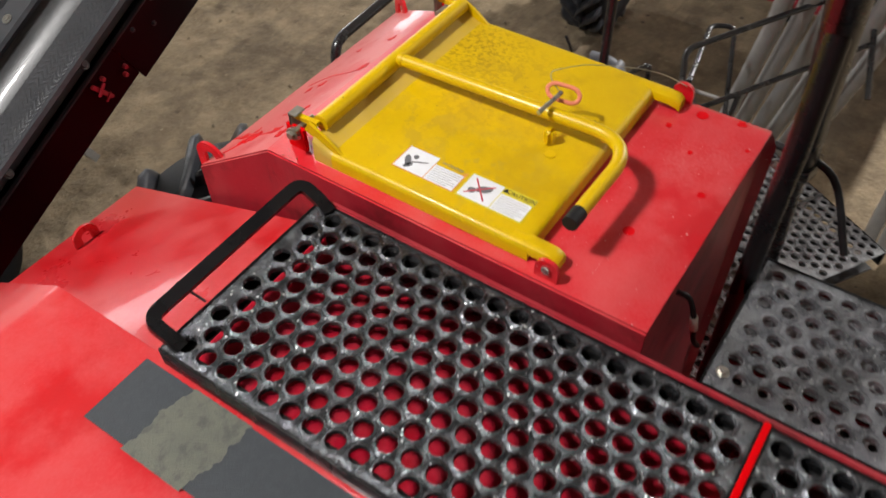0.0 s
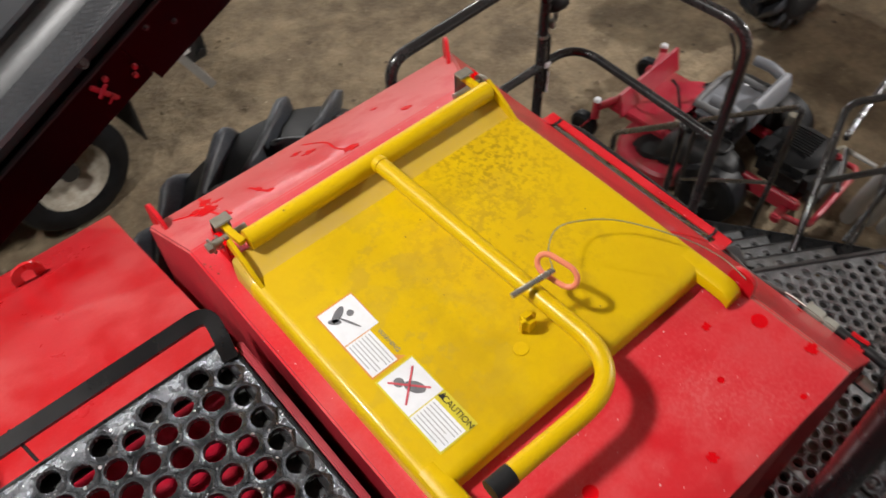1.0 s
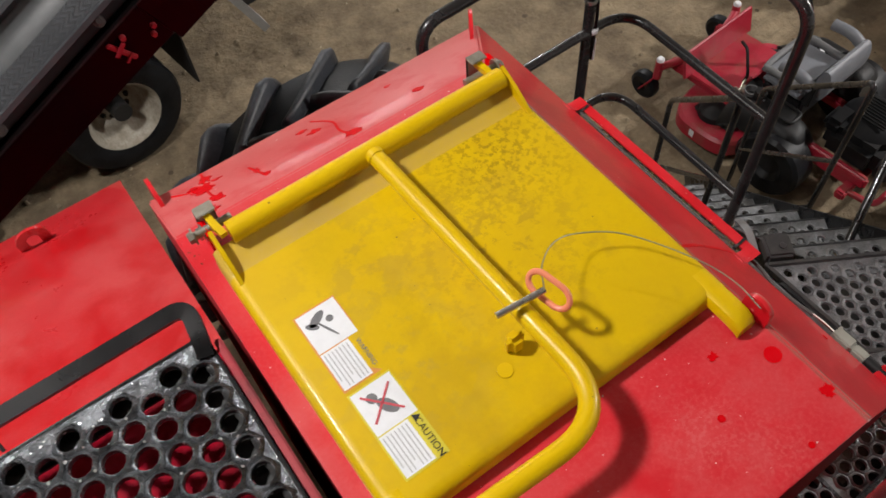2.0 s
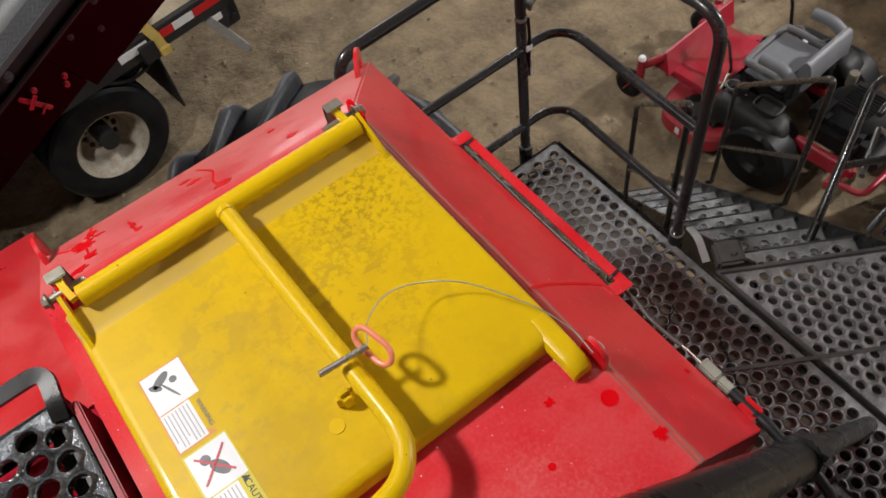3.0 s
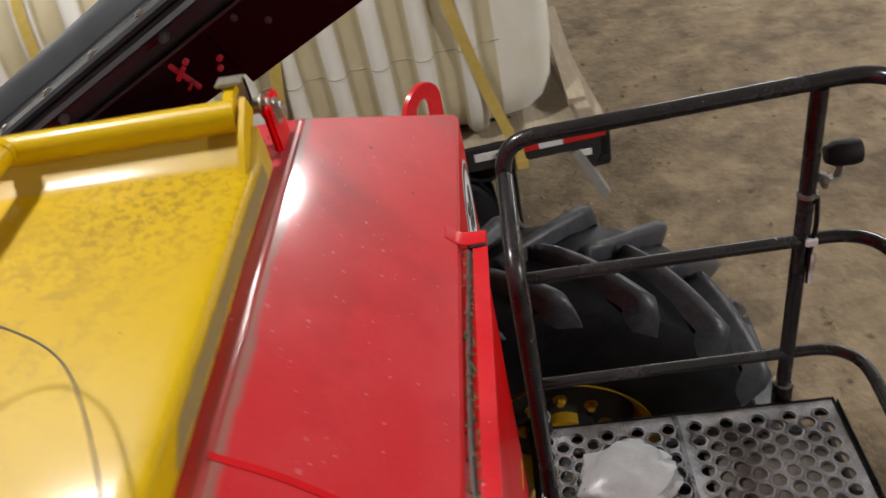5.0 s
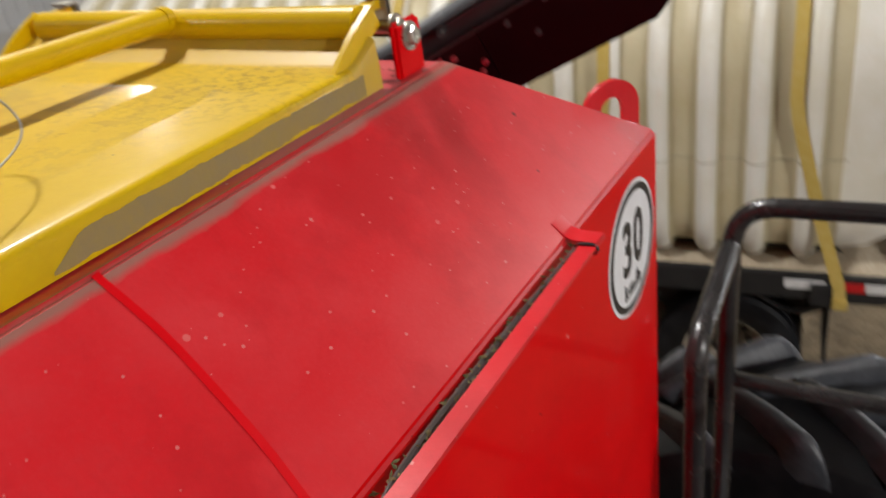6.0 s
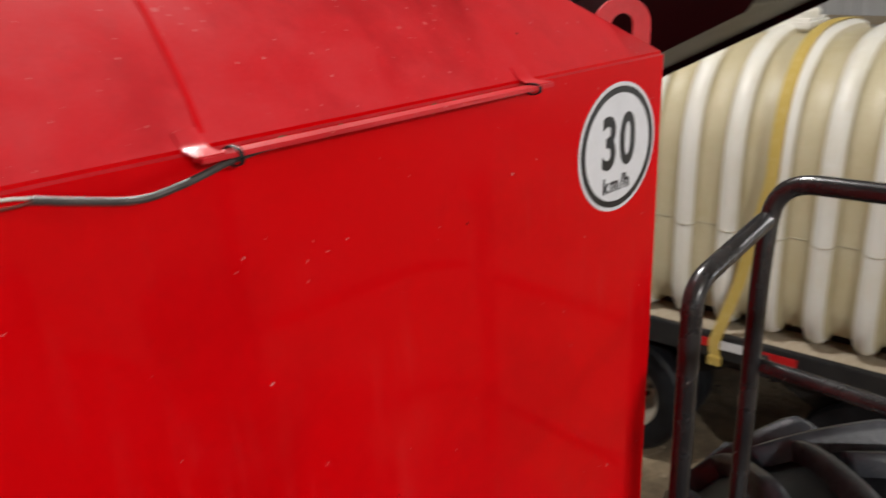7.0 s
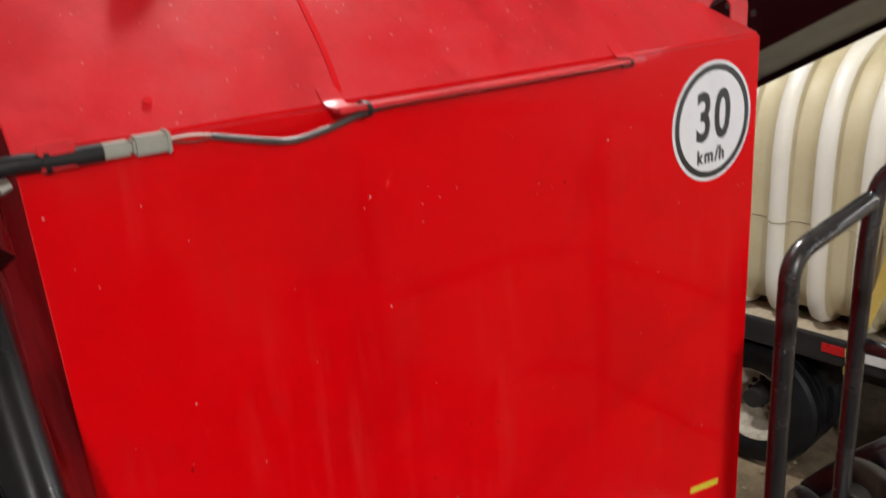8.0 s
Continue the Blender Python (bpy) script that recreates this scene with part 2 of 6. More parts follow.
def zigzag_relief(m, way, pitch=0.017, half=0.016, depth=0.004):
    """Adds raised zigzag bars across a belt that runs along way."""
    nt = m.node_tree
    node = lambda kind: nt.nodes.new("ShaderNode" + kind)

    def calc(op, a, c):
        x = node("Math")
        x.operation = op
        for sock, v in ((x.inputs[0], a), (x.inputs[1], c)):
            if isinstance(v, (int, float)):
                sock.default_value = v
            else:
                nt.links.new(v, sock)
        return x.outputs[0]
    tc, dot, sep = node("TexCoord"), node("VectorMath"), node("SeparateXYZ")
    dot.operation = "DOT_PRODUCT"
    dot.inputs[1].default_value = way
    nt.links.new(tc.outputs["Object"], dot.inputs[0])
    nt.links.new(tc.outputs["Object"], sep.inputs[0])
    wave = calc("PINGPONG", calc("ADD", sep.outputs[1], 10.0), half)
    cell = calc("FRACT", calc("DIVIDE", calc("ADD", calc("ADD", dot.outputs["Value"], 20.0), wave), pitch), 0.0)
    bar = calc("LESS_THAN", calc("ABSOLUTE", calc("SUBTRACT", cell, 0.5), 0.0), 0.27)
    bp = node("Bump")
    bp.inputs["Strength"].default_value, bp.inputs["Distance"].default_value = 1.0, depth
    nt.links.new(bar, bp.inputs["Height"])
    b = nt.nodes["Principled BSDF"]
    nt.links.new(bp.outputs[0], b.inputs["Normal"])
    # raised bars smooth and paler; the relief's shading is put into the colour
    plain, mix, ramp = b.inputs["Base Color"].links[0].from_socket, node("Mix"), node("MapRange")
    mix.data_type = "RGBA"
    nt.links.new(bar, mix.inputs[0])
    mix.inputs[6].default_value = (0.014, 0.014, 0.016, 1)
    nt.links.new(plain, mix.inputs[7])
    nt.links.new(mix.outputs[2], b.inputs["Base Color"])
    ramp.inputs["To Min"].default_value, ramp.inputs["To Max"].default_value = 0.5, 0.17
    nt.links.new(bar, ramp.inputs["Value"])
    nt.links.new(ramp.outputs[0], b.inputs["Roughness"])
    return m


BELT_ZIGZAG = zigzag_relief(material("belt_tread", (0.040, 0.042, 0.046), (0.075, 0.077, 0.083), 6, 0.6, 0.5), (0.898, 0, 0.44), 0.020, 0.022, 0.007)
BELT_SMOOTH = material("smooth_belt_rubber", (0.030, 0.032, 0.034), (0.058, 0.061, 0.062), 7, 0.6, 0.4, bump=0.05, fine=60, coat=0.1)
BELT_EDGE = material("conveyor_edge_rubber", (0.028, 0.030, 0.034), (0.055, 0.058, 0.064), 7, 0.5, 0.40, bump=0.06, coat=0.3, coat_rough=0.28)
GREY_EDGE = material("grey_steel_edge", (0.09, 0.09, 0.095), (0.17, 0.165, 0.16), 8, 0.5, 0.35, 0.5, bump=0.03)
GALVANISED = material("galvanised_steel", (0.42, 0.41, 0.385), (0.33, 0.32, 0.30), 18, 0.6, 0.5, 0.15, bump=0.04, fine=90)
GREY_PAINT = material("grey_painted_steel", (0.20, 0.195, 0.185), (0.27, 0.26, 0.245), 16, 0.6, 0.55, bump=0.05, fine=90)
POLY_SEAM = material("dirty_mould_seam", (0.34, 0.31, 0.22), (0.25, 0.22, 0.14), 12, 0.6, 0.6)
POLY_GROOVE = material("tan_polyethylene", (0.47, 0.42, 0.28), (0.40, 0.34, 0.20), 3.5, 0.6, 0.5, bump=0.02, third=(0.40, 0.33, 0.17), third_amount=0.3, third_scale=2.0)
POLY = material("white_polyethylene", (0.68, 0.67, 0.615), (0.60, 0.565, 0.45), 2.5, 0.5, 0.42, bump=0.02, rough_var=0.1,
                third=(0.5, 0.45, 0.28), third_amount=0.25, third_scale=1.3)
STRAP = material("yellow_webbing", (0.42, 0.30, 0.06), (0.50, 0.38, 0.13), 30, 0.6, 0.8, bump=0.2, fine=200)
TIMBER = material("weathered_timber", (0.33, 0.27, 0.19), (0.45, 0.39, 0.3), 9, 0.7, 0.75, bump=0.2, fine=40, stretch=(6, 1, 6))
TAPE_RED = material("red_reflector", (0.45, 0.01, 0.012), (0.35, 0.02, 0.02), 20, 0.4, 0.3)
TAPE_WHITE = material("white_reflector", (0.6, 0.6, 0.6), (0.45, 0.44, 0.42), 20, 0.5, 0.3)
DARK_GAP = material("dark_chassis", (0.007, 0.007, 0.008), (0.022, 0.021, 0.019), 6, 0.5, 0.6, bump=0.1)
SOIL = material("packed_dirt", (0.165, 0.122, 0.074), (0.31, 0.24, 0.15), 2.8, 0.85, 0.95, bump=0.9, fine=26, third=(0.085, 0.062, 0.038),
                third_amount=0.75, third_scale=1.1, bump_scale=7, bump_depth=0.05, flecks=(((0.42, 0.36, 0.26), 9, 0.10, 0.16), ((0.09, 0.065, 0.04), 6, 0.16, 0.22)),
                streaks=((0.075, 0.053, 0.032), (0.6, 6.0, 1.0), 1.0))
DECK_DIRT = material("deck_dirt", (0.085, 0.076, 0.064), (0.15, 0.135, 0.112), 12, 0.7, 0.95, bump=0.5, fine=90, third=(0.05, 0.046, 0.042), third_amount=0.5, third_scale=6)
CRUMBS = material("dirt_clods", (0.20, 0.155, 0.10), (0.34, 0.28, 0.19), 8, 0.7, 0.95, bump=0.4, fine=40, spread=0.25)
CHAFF = material("plant_chaff", (0.10, 0.085, 0.03), (0.22, 0.17, 0.08), 60, 0.8, 0.9, third=(0.05, 0.075, 0.02), third_amount=0.8, third_scale=25)
WALL = material("shed_wall_metal", (0.52, 0.53, 0.54), (0.60, 0.61, 0.62), 2, 0.4, 0.55, 0.1, bump=0.02)
CONCRETE = material("concrete_panel", (0.42, 0.415, 0.40), (0.50, 0.49, 0.47), 2, 0.5, 0.8, bump=0.1)
CEILING = material("ceiling_liner", (0.60, 0.60, 0.585), (0.68, 0.68, 0.665), 1.5, 0.4, 0.6)
MOWER_RED = material("mower_red", (0.36, 0.008, 0.028), (0.44, 0.05, 0.07), 7, 0.5, 0.4, bump=0.03, coat=0.2, third=(0.2, 0.1, 0.06), third_amount=0.35, third_scale=5)
SEAT_PAD = material("grey_seat_vinyl", (0.15, 0.157, 0.178), (0.21, 0.215, 0.232), 9, 0.5, 0.5, bump=0.08)
SEAT_GREY = material("seat_vinyl", (0.12, 0.12, 0.125), (0.2, 0.2, 0.2), 9, 0.5, 0.55, bump=0.08)
PLASTIC_BLACK = material("black_plastic", (0.009, 0.009, 0.010), (0.026, 0.025, 0.024), 8, 0.5, 0.5, bump=0.08, spec=0.25)
ENGINE_BLACK = material("engine_black", (0.005, 0.005, 0.006), (0.014, 0.014, 0.014), 9, 0.5, 0.6, bump=0.06, spec=0.15)
HOSE_GREY = material("grey_hose", (0.36, 0.36, 0.355), (0.48, 0.475, 0.46), 9, 0.5, 0.5, bump=0.05)
CABLE_GREY = material("cable_jacket", (0.05, 0.043, 0.04), (0.10, 0.085, 0.08), 40, 0.5, 0.45)
CONNECTOR = material("connector_plastic", (0.27, 0.27, 0.23), (0.33, 0.33, 0.29), 30, 0.4, 0.5)
WIRE_WHITE = material("white_wire", (0.7, 0.68, 0.62), None, 30, 0.3, 0.5)
WIRE_RED = material("brown_wire", (0.16, 0.03, 0.02), None, 30, 0.3, 0.5)
BAG = material("grey_plastic_bag", (0.27, 0.275, 0.28), (0.36, 0.365, 0.37), 12, 0.5, 0.35, bump=0.3, fine=30)
PAD = material("anti_slip_pad", (0.034, 0.040, 0.047), (0.052, 0.060, 0.066), 60, 0.5, 0.75, bump=0.3, fine=300)
PAD_WORN = material("worn_olive_grit", (0.135, 0.138, 0.11), (0.10, 0.105, 0.09), 25, 0.7, 0.85, bump=0.4, fine=260, third=(0.06, 0.065, 0.06), third_amount=0.6, third_scale=30)
DECAL_WHITE = material("decal_white", (0.74, 0.75, 0.78), (0.64, 0.65, 0.67), 30, 0.4, 0.4)
DECAL_GREY = material("decal_grey", (0.13, 0.13, 0.14), (0.2, 0.2, 0.2), 60, 0.5, 0.5)
DECAL_TEXT = material("decal_text_bars", (0.38, 0.38, 0.39), None, 60, 0.4, 0.5)
DECAL_ORANGE = material("decal_orange", (0.62, 0.24, 0.04), (0.55, 0.3, 0.08), 50, 0.5, 0.45)
DECAL_YELLOW = material("decal_yellow", (0.62, 0.52, 0.03), (0.5, 0.42, 0.05), 50, 0.4, 0.45)
DECAL_RED = material("decal_red", (0.5, 0.06, 0.08), None, 50, 0.4, 0.5)
DECAL_BLACK = material("decal_black", (0.012, 0.012, 0.013), (0.03, 0.03, 0.03), 50, 0.4, 0.4)
LAMP_GLOW = glowing("lamp_glow", (1, 0.97, 0.92), 12)
SKY_GLOW = glowing("high_daylight_panel", (0.93, 0.96, 1.0), 6.0)
DOOR_GLOW = glowing("daylight_panel", (0.93, 0.96, 1.0), 12.0)


# ---- mesh helpers ----
def merge(*chunks):
    V, F = [], []
    for v, f in chunks:
        n = len(V)
        V += [tuple(p) for p in v]
        F += [tuple(i + n for i in q) for q in f]
    return V, F


def from_bm(bm):
    bm.verts.ensure_lookup_table()
    bm.verts.index_update()
    V = [tuple(v.co) for v in bm.verts]
    F = [tuple(v.index for v in f.verts) for f in bm.faces]
    bm.free()
    return V, F


def moved(chunk, m):
    return [tuple(m @ Vector(p)) for p in chunk[0]], chunk[1]


def box(x0, x1, y0, y1, z0, z1, bevel=0.004, segments=2):
    bm = bmesh.new()
    bmesh.ops.create_cube(bm, size=1)
    for v in bm.verts:
        v.co = Vector(((x0 + x1) / 2 + v.co.x * (x1 - x0), (y0 + y1) / 2 + v.co.y * (y1 - y0), (z0 + z1) / 2 + v.co.z * (z1 - z0)))
    if bevel:
        bmesh.ops.bevel(bm, geom=list(bm.edges), offset=bevel, segments=segments, affect="EDGES", clamp_overlap=True)
    return from_bm(bm)


def fillet(pts, radius, k=7):
    """Rounds the inner corners of a path."""
    pts = [Vector(p) for p in pts]
    out = [pts[0]]
    for a, b, c in zip(pts, pts[1:], pts[2:]):
        u, w = (a - b), (c - b)
        d = min(radius, u.length * 0.49, w.length * 0.49)
        p, q = b + u.normalized() * d, b + w.normalized() * d
        for i in range(k + 1):
            t = i / k
            out.append(p * (1 - t) ** 2 + b * 2 * t * (1 - t) + q * t * t)
    return out + [pts[-1]]


def smooth_path(pts, k=6):
    """A flowing line through the points."""
    P = [Vector(p) for p in pts]
    P = [P[0] * 2 - P[1]] + P + [P[-1] * 2 - P[-2]]
    out = []
    for a, b, c, d in zip(P, P[1:], P[2:], P[3:]):
        for i in range(k):
            t = i / k
            out.append(0.5 * (2 * b + (c - a) * t + (2 * a - 5 * b + 4 * c - d) * t * t + (3 * b - a - 3 * c + d) * t ** 3))
    return out + [P[-2]]


def sweep(path, section, caps=True, up=(0, 0, 1)):
    """Carries a closed section (list of (side, up)) along a path."""
    path = [Vector(p) for p in path]
    n, V, F = len(section), [], []
    d = (path[1] - path[0]).normalized()
    side = d.cross(Vector(up))
    if side.length < 1e-4:
        side = d.cross(Vector((0, 1, 0)))
    side.normalize()
    top = side.cross(d)
    for i, p in enumerate(path):
        e = (path[min(i + 1, len(path) - 1)] - path[max(i - 1, 0)]).normalized()
        q = d.rotation_difference(e)
        side, top, d = q @ side, q @ top, e
        V += [tuple(p + side * s + top * t) for s, t in section]
    for i in range(len(path) - 1):
        for j in range(n):
            a, b = i * n + j, i * n + (j + 1) % n
            F.append((a, b, b + n, a + n))
    if caps:
        F += [tuple(range(n))[::-1], tuple(range((len(path) - 1) * n, len(path) * n))]
    return V, F


def ring_section(r, n=12):
    return [(r * math.cos(2 * math.pi * i / n), r * math.sin(2 * math.pi * i / n)) for i in range(n)]


def tube(path, r, n=12):
    return sweep(path, ring_section(r, n))


def flat_section(w, h):
    return [(-w / 2, -h / 2), (w / 2, -h / 2), (w / 2, h / 2), (-w / 2, h / 2)]


def turned(profile, axis="y", n=48, centre=(0, 0, 0), closed=False):
    """Revolves (radius, along) pairs round an axis through centre."""
    V, F, m = [], [], len(profile)
    for i in range(n):
        a = 2 * math.pi * i / n
        c, s = math.cos(a), math.sin(a)
        for r, h in profile:
            p = {"x": (h, r * c, r * s), "y": (r * c, h, r * s), "z": (r * c, r * s, h)}[axis]
            V.append(tuple(p[k] + centre[k] for k in range(3)))
    for i in range(n):
        for j in range(m if closed else m - 1):
            a, b = i * m + j, i * m + (j + 1) % m
            c, d = ((i + 1) % n) * m + (j + 1) % m, ((i + 1) % n) * m + j
            F.append((a, b, c, d))
    return V, F


def disc(centre, r, t, normal=(0, 0, 1), n=20):
    q = Vector((0, 0, 1)).rotation_difference(Vector(normal).normalized())
    ch = turned([(0.0001, 0), (r, 0), (r, t), (0.0001, t)], "z", n)
    return [tuple(Vector(centre) + q @ Vector(p)) for p in ch[0]], ch[1]


def thing(name, label, category, group="", kind="", at=(0, 0, 0)):
    ob = new(name)
    ob.empty_display_size = 0.1
    ob.location = at
    return tagged(ob, label, category, group, kind)


def mesh_of(name, chunk, mat, smooth=True):
    me = bpy.data.meshes.new(name)
    me.from_pydata(chunk[0], [], chunk[1])
    bm = bmesh.new()
    bm.from_mesh(me)
    bmesh.ops.recalc_face_normals(bm, faces=bm.faces)
    if smooth:
        for e in bm.edges:
            e.smooth = not (len(e.link_faces) == 2 and e.calc_face_angle(0) > 0.6)
        for f in bm.faces:
            f.smooth = True
    bm.to_mesh(me)
    bm.free()
    me.materials.append(mat)
    return me


def part(name, chunk, mat, parent, label="", smooth=True, kind=""):
    """One mesh under a thing or under a part, in world places."""
    ob = new(name, chunk if isinstance(chunk, bpy.types.Mesh) else mesh_of(name, chunk, mat, smooth))
    if parent:
        ob.parent = parent
        root = parent
        base = Vector()
        while root:
            base += root.location
            root = root.parent
        ob.matrix_parent_inverse = Matrix.Translation(-base)
    return tagged(ob, label, kind=kind)


def lettering(text, size, m, mat, parent, name="lettering", depth=0.0006, wide=1.0, bold=0.0):
    """Words in the built-in font as a mesh part."""
    cu = bpy.data.curves.new(name, "FONT")
    cu.body, cu.size, cu.align_x, cu.align_y, cu.extrude = text, size, "CENTER", "CENTER", depth
    cu.offset = bold * size
    tmp = bpy.data.objects.new(name, cu)
    scene.collection.objects.link(tmp)
    me = bpy.data.meshes.new_from_object(tmp.evaluated_get(bpy.context.evaluated_depsgraph_get()))
    bpy.data.objects.remove(tmp)
    me.transform(m @ Matrix.Diagonal((wide, 1, 1, 1)))
    me.materials.clear()
    me.materials.append(mat)
    return part(name, me, mat, parent)


def perforated(w, l, pitch=0.0486, hole=0.0165, lip=0.005, thick=0.006, margin=0.006, west=None):
    """A sheet from (0, 0) to (w, l) with staggered round holes whose rims stand up; rows run along y."""
    V, F = [], []
    dx = pitch * 0.866
    hexr = pitch / math.sqrt(3)
    rows, cols = int(w / dx) + 3, int(l / pitch) + 3
    off = (w - (int((w - 2 * (hole + margin)) / dx)) * dx) / 2
    back = west[0].inverted() if west else None

    def clamp(x, y):
        x, y = min(max(x, 0), w), min(max(y, 0), l)
        if west:
            p = west[0] @ Vector((x, y, 0))
            if p.x < west[1]:
                p.x = west[1]
                q = back @ p
                return q.x, q.y
        return x, y
    for i in range(-1, rows):
        for j in range(-1, cols):
            cx = off + i * dx
            cy = pitch * (0.52 + j + (0.5 if i % 2 else 0))
            if cx < -hexr or cx > w + hexr or cy < -hexr or cy > l + hexr:
                continue
            if west and (west[0] @ Vector((cx, cy, 0))).x < west[1] - hexr:
                continue
            n = len(V)
            ring = []
            for k in range(12):
                a = math.pi / 6 * k
                r = hexr if k % 2 == 0 else hexr * 0.8660254
                ring.append(clamp(cx + r * math.cos(a), cy + r * math.sin(a)))
            inside = hole + margin < cx < w - hole - margin and hole + margin < cy < l - hole - margin
            if west and (west[0] @ Vector((cx, cy, 0))).x < west[1] + hole + margin:
                inside = False
            if not inside:
                V += [(x, y, 0) for x, y in ring]
                F.append(tuple(range(n, n + 12)))
                continue
            V += [(x, y, 0) for x, y in ring]
            for r, z in ((hole * 1.22, lip * 0.75), (hole * 1.04, lip), (hole, lip * 0.3), (hole * 0.98, -thick)):
                V += [(cx + r * math.cos(math.pi / 6 * k), cy + r * math.sin(math.pi / 6 * k), z) for k in range(12)]
            for q in range(4):
                for k in range(12):
                    a, b = n + q * 12 + k, n + q * 12 + (k + 1) % 12
                    F.append((a, b, b + 12, a + 12))
    return V, F


def grating(name, parent, origin, w, l, mat, turn=0, **kw):
    m = pose(*origin, 0, 0, turn)
    return part(name, moved(perforated(w, l, **kw), m), mat, parent)


def edge_frame(w, l, h=0.05, t=0.006):
    return merge(box(-t, 0, -t, l + t, -h, 0.003, 0.002), box(w, w + t, -t, l + t, -h, 0.003, 0.002),
                 box(0, w, -t, 0, -h, 0.003, 0.002), box(0, w, l, l + t, -h, 0.003, 0.002))


def bolt(place, normal=(0, 0, 1), r=0.011, h=0.008):
    q = Vector((0, 0, 1)).rotation_difference(Vector(normal).normalized())
    hexa = turned([(0.0001, 0), (r, 0), (r, h * 0.8), (r * 0.85, h), (0.0001, h)], "z", 6)
    wash = turned([(0.0001, -0.002), (r * 1.5, -0.002), (r * 1.5, 0.001), (0.0001, 0.001)], "z", 16)
    return moved(merge(hexa, wash), Matrix.Translation(place) @ q.to_matrix().to_4x4())


# ---- the shed ----
def undulating_ground():
    xs = sorted(set([round(-16 + i * 1.0, 2) for i in range(33)] + [round(-4 + i * 0.16, 2) for i in range(75)] + [round(0.4 + i * 0.07, 2) for i in range(90)]))
    ys = sorted(set([round(-12 + i * 1.0, 2) for i in range(27)] + [round(0 + i * 0.16, 2) for i in range(60)] + [round(0.5 + i * 0.07, 2) for i in range(95)]))
    V, F = [], []
    for y in ys:
        for x in xs:
            z = 0.035 * noise.noise((x * 0.5, y * 0.5, 0)) + 0.018 * noise.noise((x * 2.1, y * 2.1, 3)) + 0.01 * noise.noise((x * 5, y * 5, 5))
            # tyre tracks with worn chevron bars
            for turn, off in ((18, 1.9), (18, 3.6), (-8, 5.6)):
                u, v = x * math.cos(radians(turn)) + y * math.sin(radians(turn)), y * math.cos(radians(turn)) - x * math.sin(radians(turn)) - off
                if abs(v) < 0.26:
                    fade = max(0.0, 0.35 + noise.noise((x * 0.9, y * 0.9, off))) * (1 - (v / 0.26) ** 4)
                    z += fade * (-0.010 + 0.020 * math.sin(2 * math.pi * (u / 0.24 + abs(v) * 1.6)))
            V.append((x, y, z - 0.02))
    n = len(xs)
    for j in range(len(ys) - 1):
        for i in range(n - 1):
            a = j * n + i
            F.append((a, a + 1, a + n + 1, a + n))
    return V, F


ground = tagged(part("ground", undulating_ground(), SOIL, None), "packed brown dirt floor of a farm shed", "ground", kind="structure")


def clods():
    V, F = [], []
    rnd = random.Random(4)
    for _ in range(2600):
        x, y = rnd.uniform(-3.5, 7.5), rnd.uniform(0.3, 9)
        r = 0.006 + 0.022 * rnd.random() ** 4
        n = len(V)
        pts = [(1, 0, 0), (0, 1, 0), (-1, 0, 0), (0, -1, 0), (0, 0, 0.8), (0, 0, -0.6)]
        a = rnd.random() * 6.28
        for px, py, pz in pts:
            k = r * rnd.uniform(0.7, 1.3)
            V.append((x + k * (px * math.cos(a) - py * math.sin(a)), y + k * (px * math.sin(a) + py * math.cos(a)), k * pz - 0.005))
        for i in range(4):
            j = (i + 1) % 4
            F += [(n + i, n + j, n + 4), (n + j, n + i, n + 5)]
    return V, F


tagged(part("dirt_clods", clods(), CRUMBS, None, smooth=False), "loose crumbs of dry dirt lying on the floor", "dirt", kind="stuff")


def ribbed_wall(x0, y0, x1, y1, z0, z1, pitch=0.3):
    """A wall of ribbed sheet with thickness, from one foot point to the other."""
    a, b = Vector((x0, y0, 0)), Vector((x1, y1, 0))
    d = (b - a).normalized()
    nrm = Vector((-d.y, d.x, 0))
    L = (b - a).length
    prof = []
    s = 0.0
    while s < L:
        prof += [(s, 0), (s + pitch * 0.7, 0), (s + pitch * 0.78, 0.03), (s + pitch * 0.92, 0.03)]
        s += pitch
    prof.append((L, 0))
    V, F = [], []
    for t, h in prof:
        p = a + d * min(t, L) + nrm * h
        V += [(p.x, p.y, z0), (p.x, p.y, z1), (p.x - nrm.x * 0.15, p.y - nrm.y * 0.15, z0), (p.x - nrm.x * 0.15, p.y - nrm.y * 0.15, z1)]
    for i in range(len(prof) - 1):
        k = 4 * i
        F += [(k, k + 4, k + 5, k + 1), (k + 2, k + 3, k + 7, k + 6), (k + 1, k + 5, k + 7, k + 3)]
    return V, F


X0, X1, Y0, Y1, H = -15.5, 15.5, -11.5, 14.2, 7.6
for nm, seg in (("wall_north", (X1, Y1, X0, Y1)), ("wall_south", (X0, Y0, X1, Y0)), ("wall_west", (X0, Y1, X0, Y0)), ("wall_east", (X1, Y0, X1, Y1))):
    if nm == "wall_north":
        parts_n = merge(ribbed_wall(X1, Y1, 14.7, Y1, 1.3, H), ribbed_wall(12.4, Y1, 5.0, Y1, 1.3, H), ribbed_wall(5.0, Y1, 1.8, Y1, 1.3, 4.0), ribbed_wall(5.0, Y1, 1.8, Y1, 6.0, H), ribbed_wall(1.8, Y1, X0, Y1, 1.3, H), ribbed_wall(14.7, Y1, 12.4, Y1, 3.62, H))
        ob = part(nm, parts_n, WALL, None, smooth=False)
    else:
        ob = part(nm, ribbed_wall(*seg, 1.3, H), WALL, None, smooth=False)
    tagged(ob, "pale ribbed metal shed wall", "wall", kind="structure")
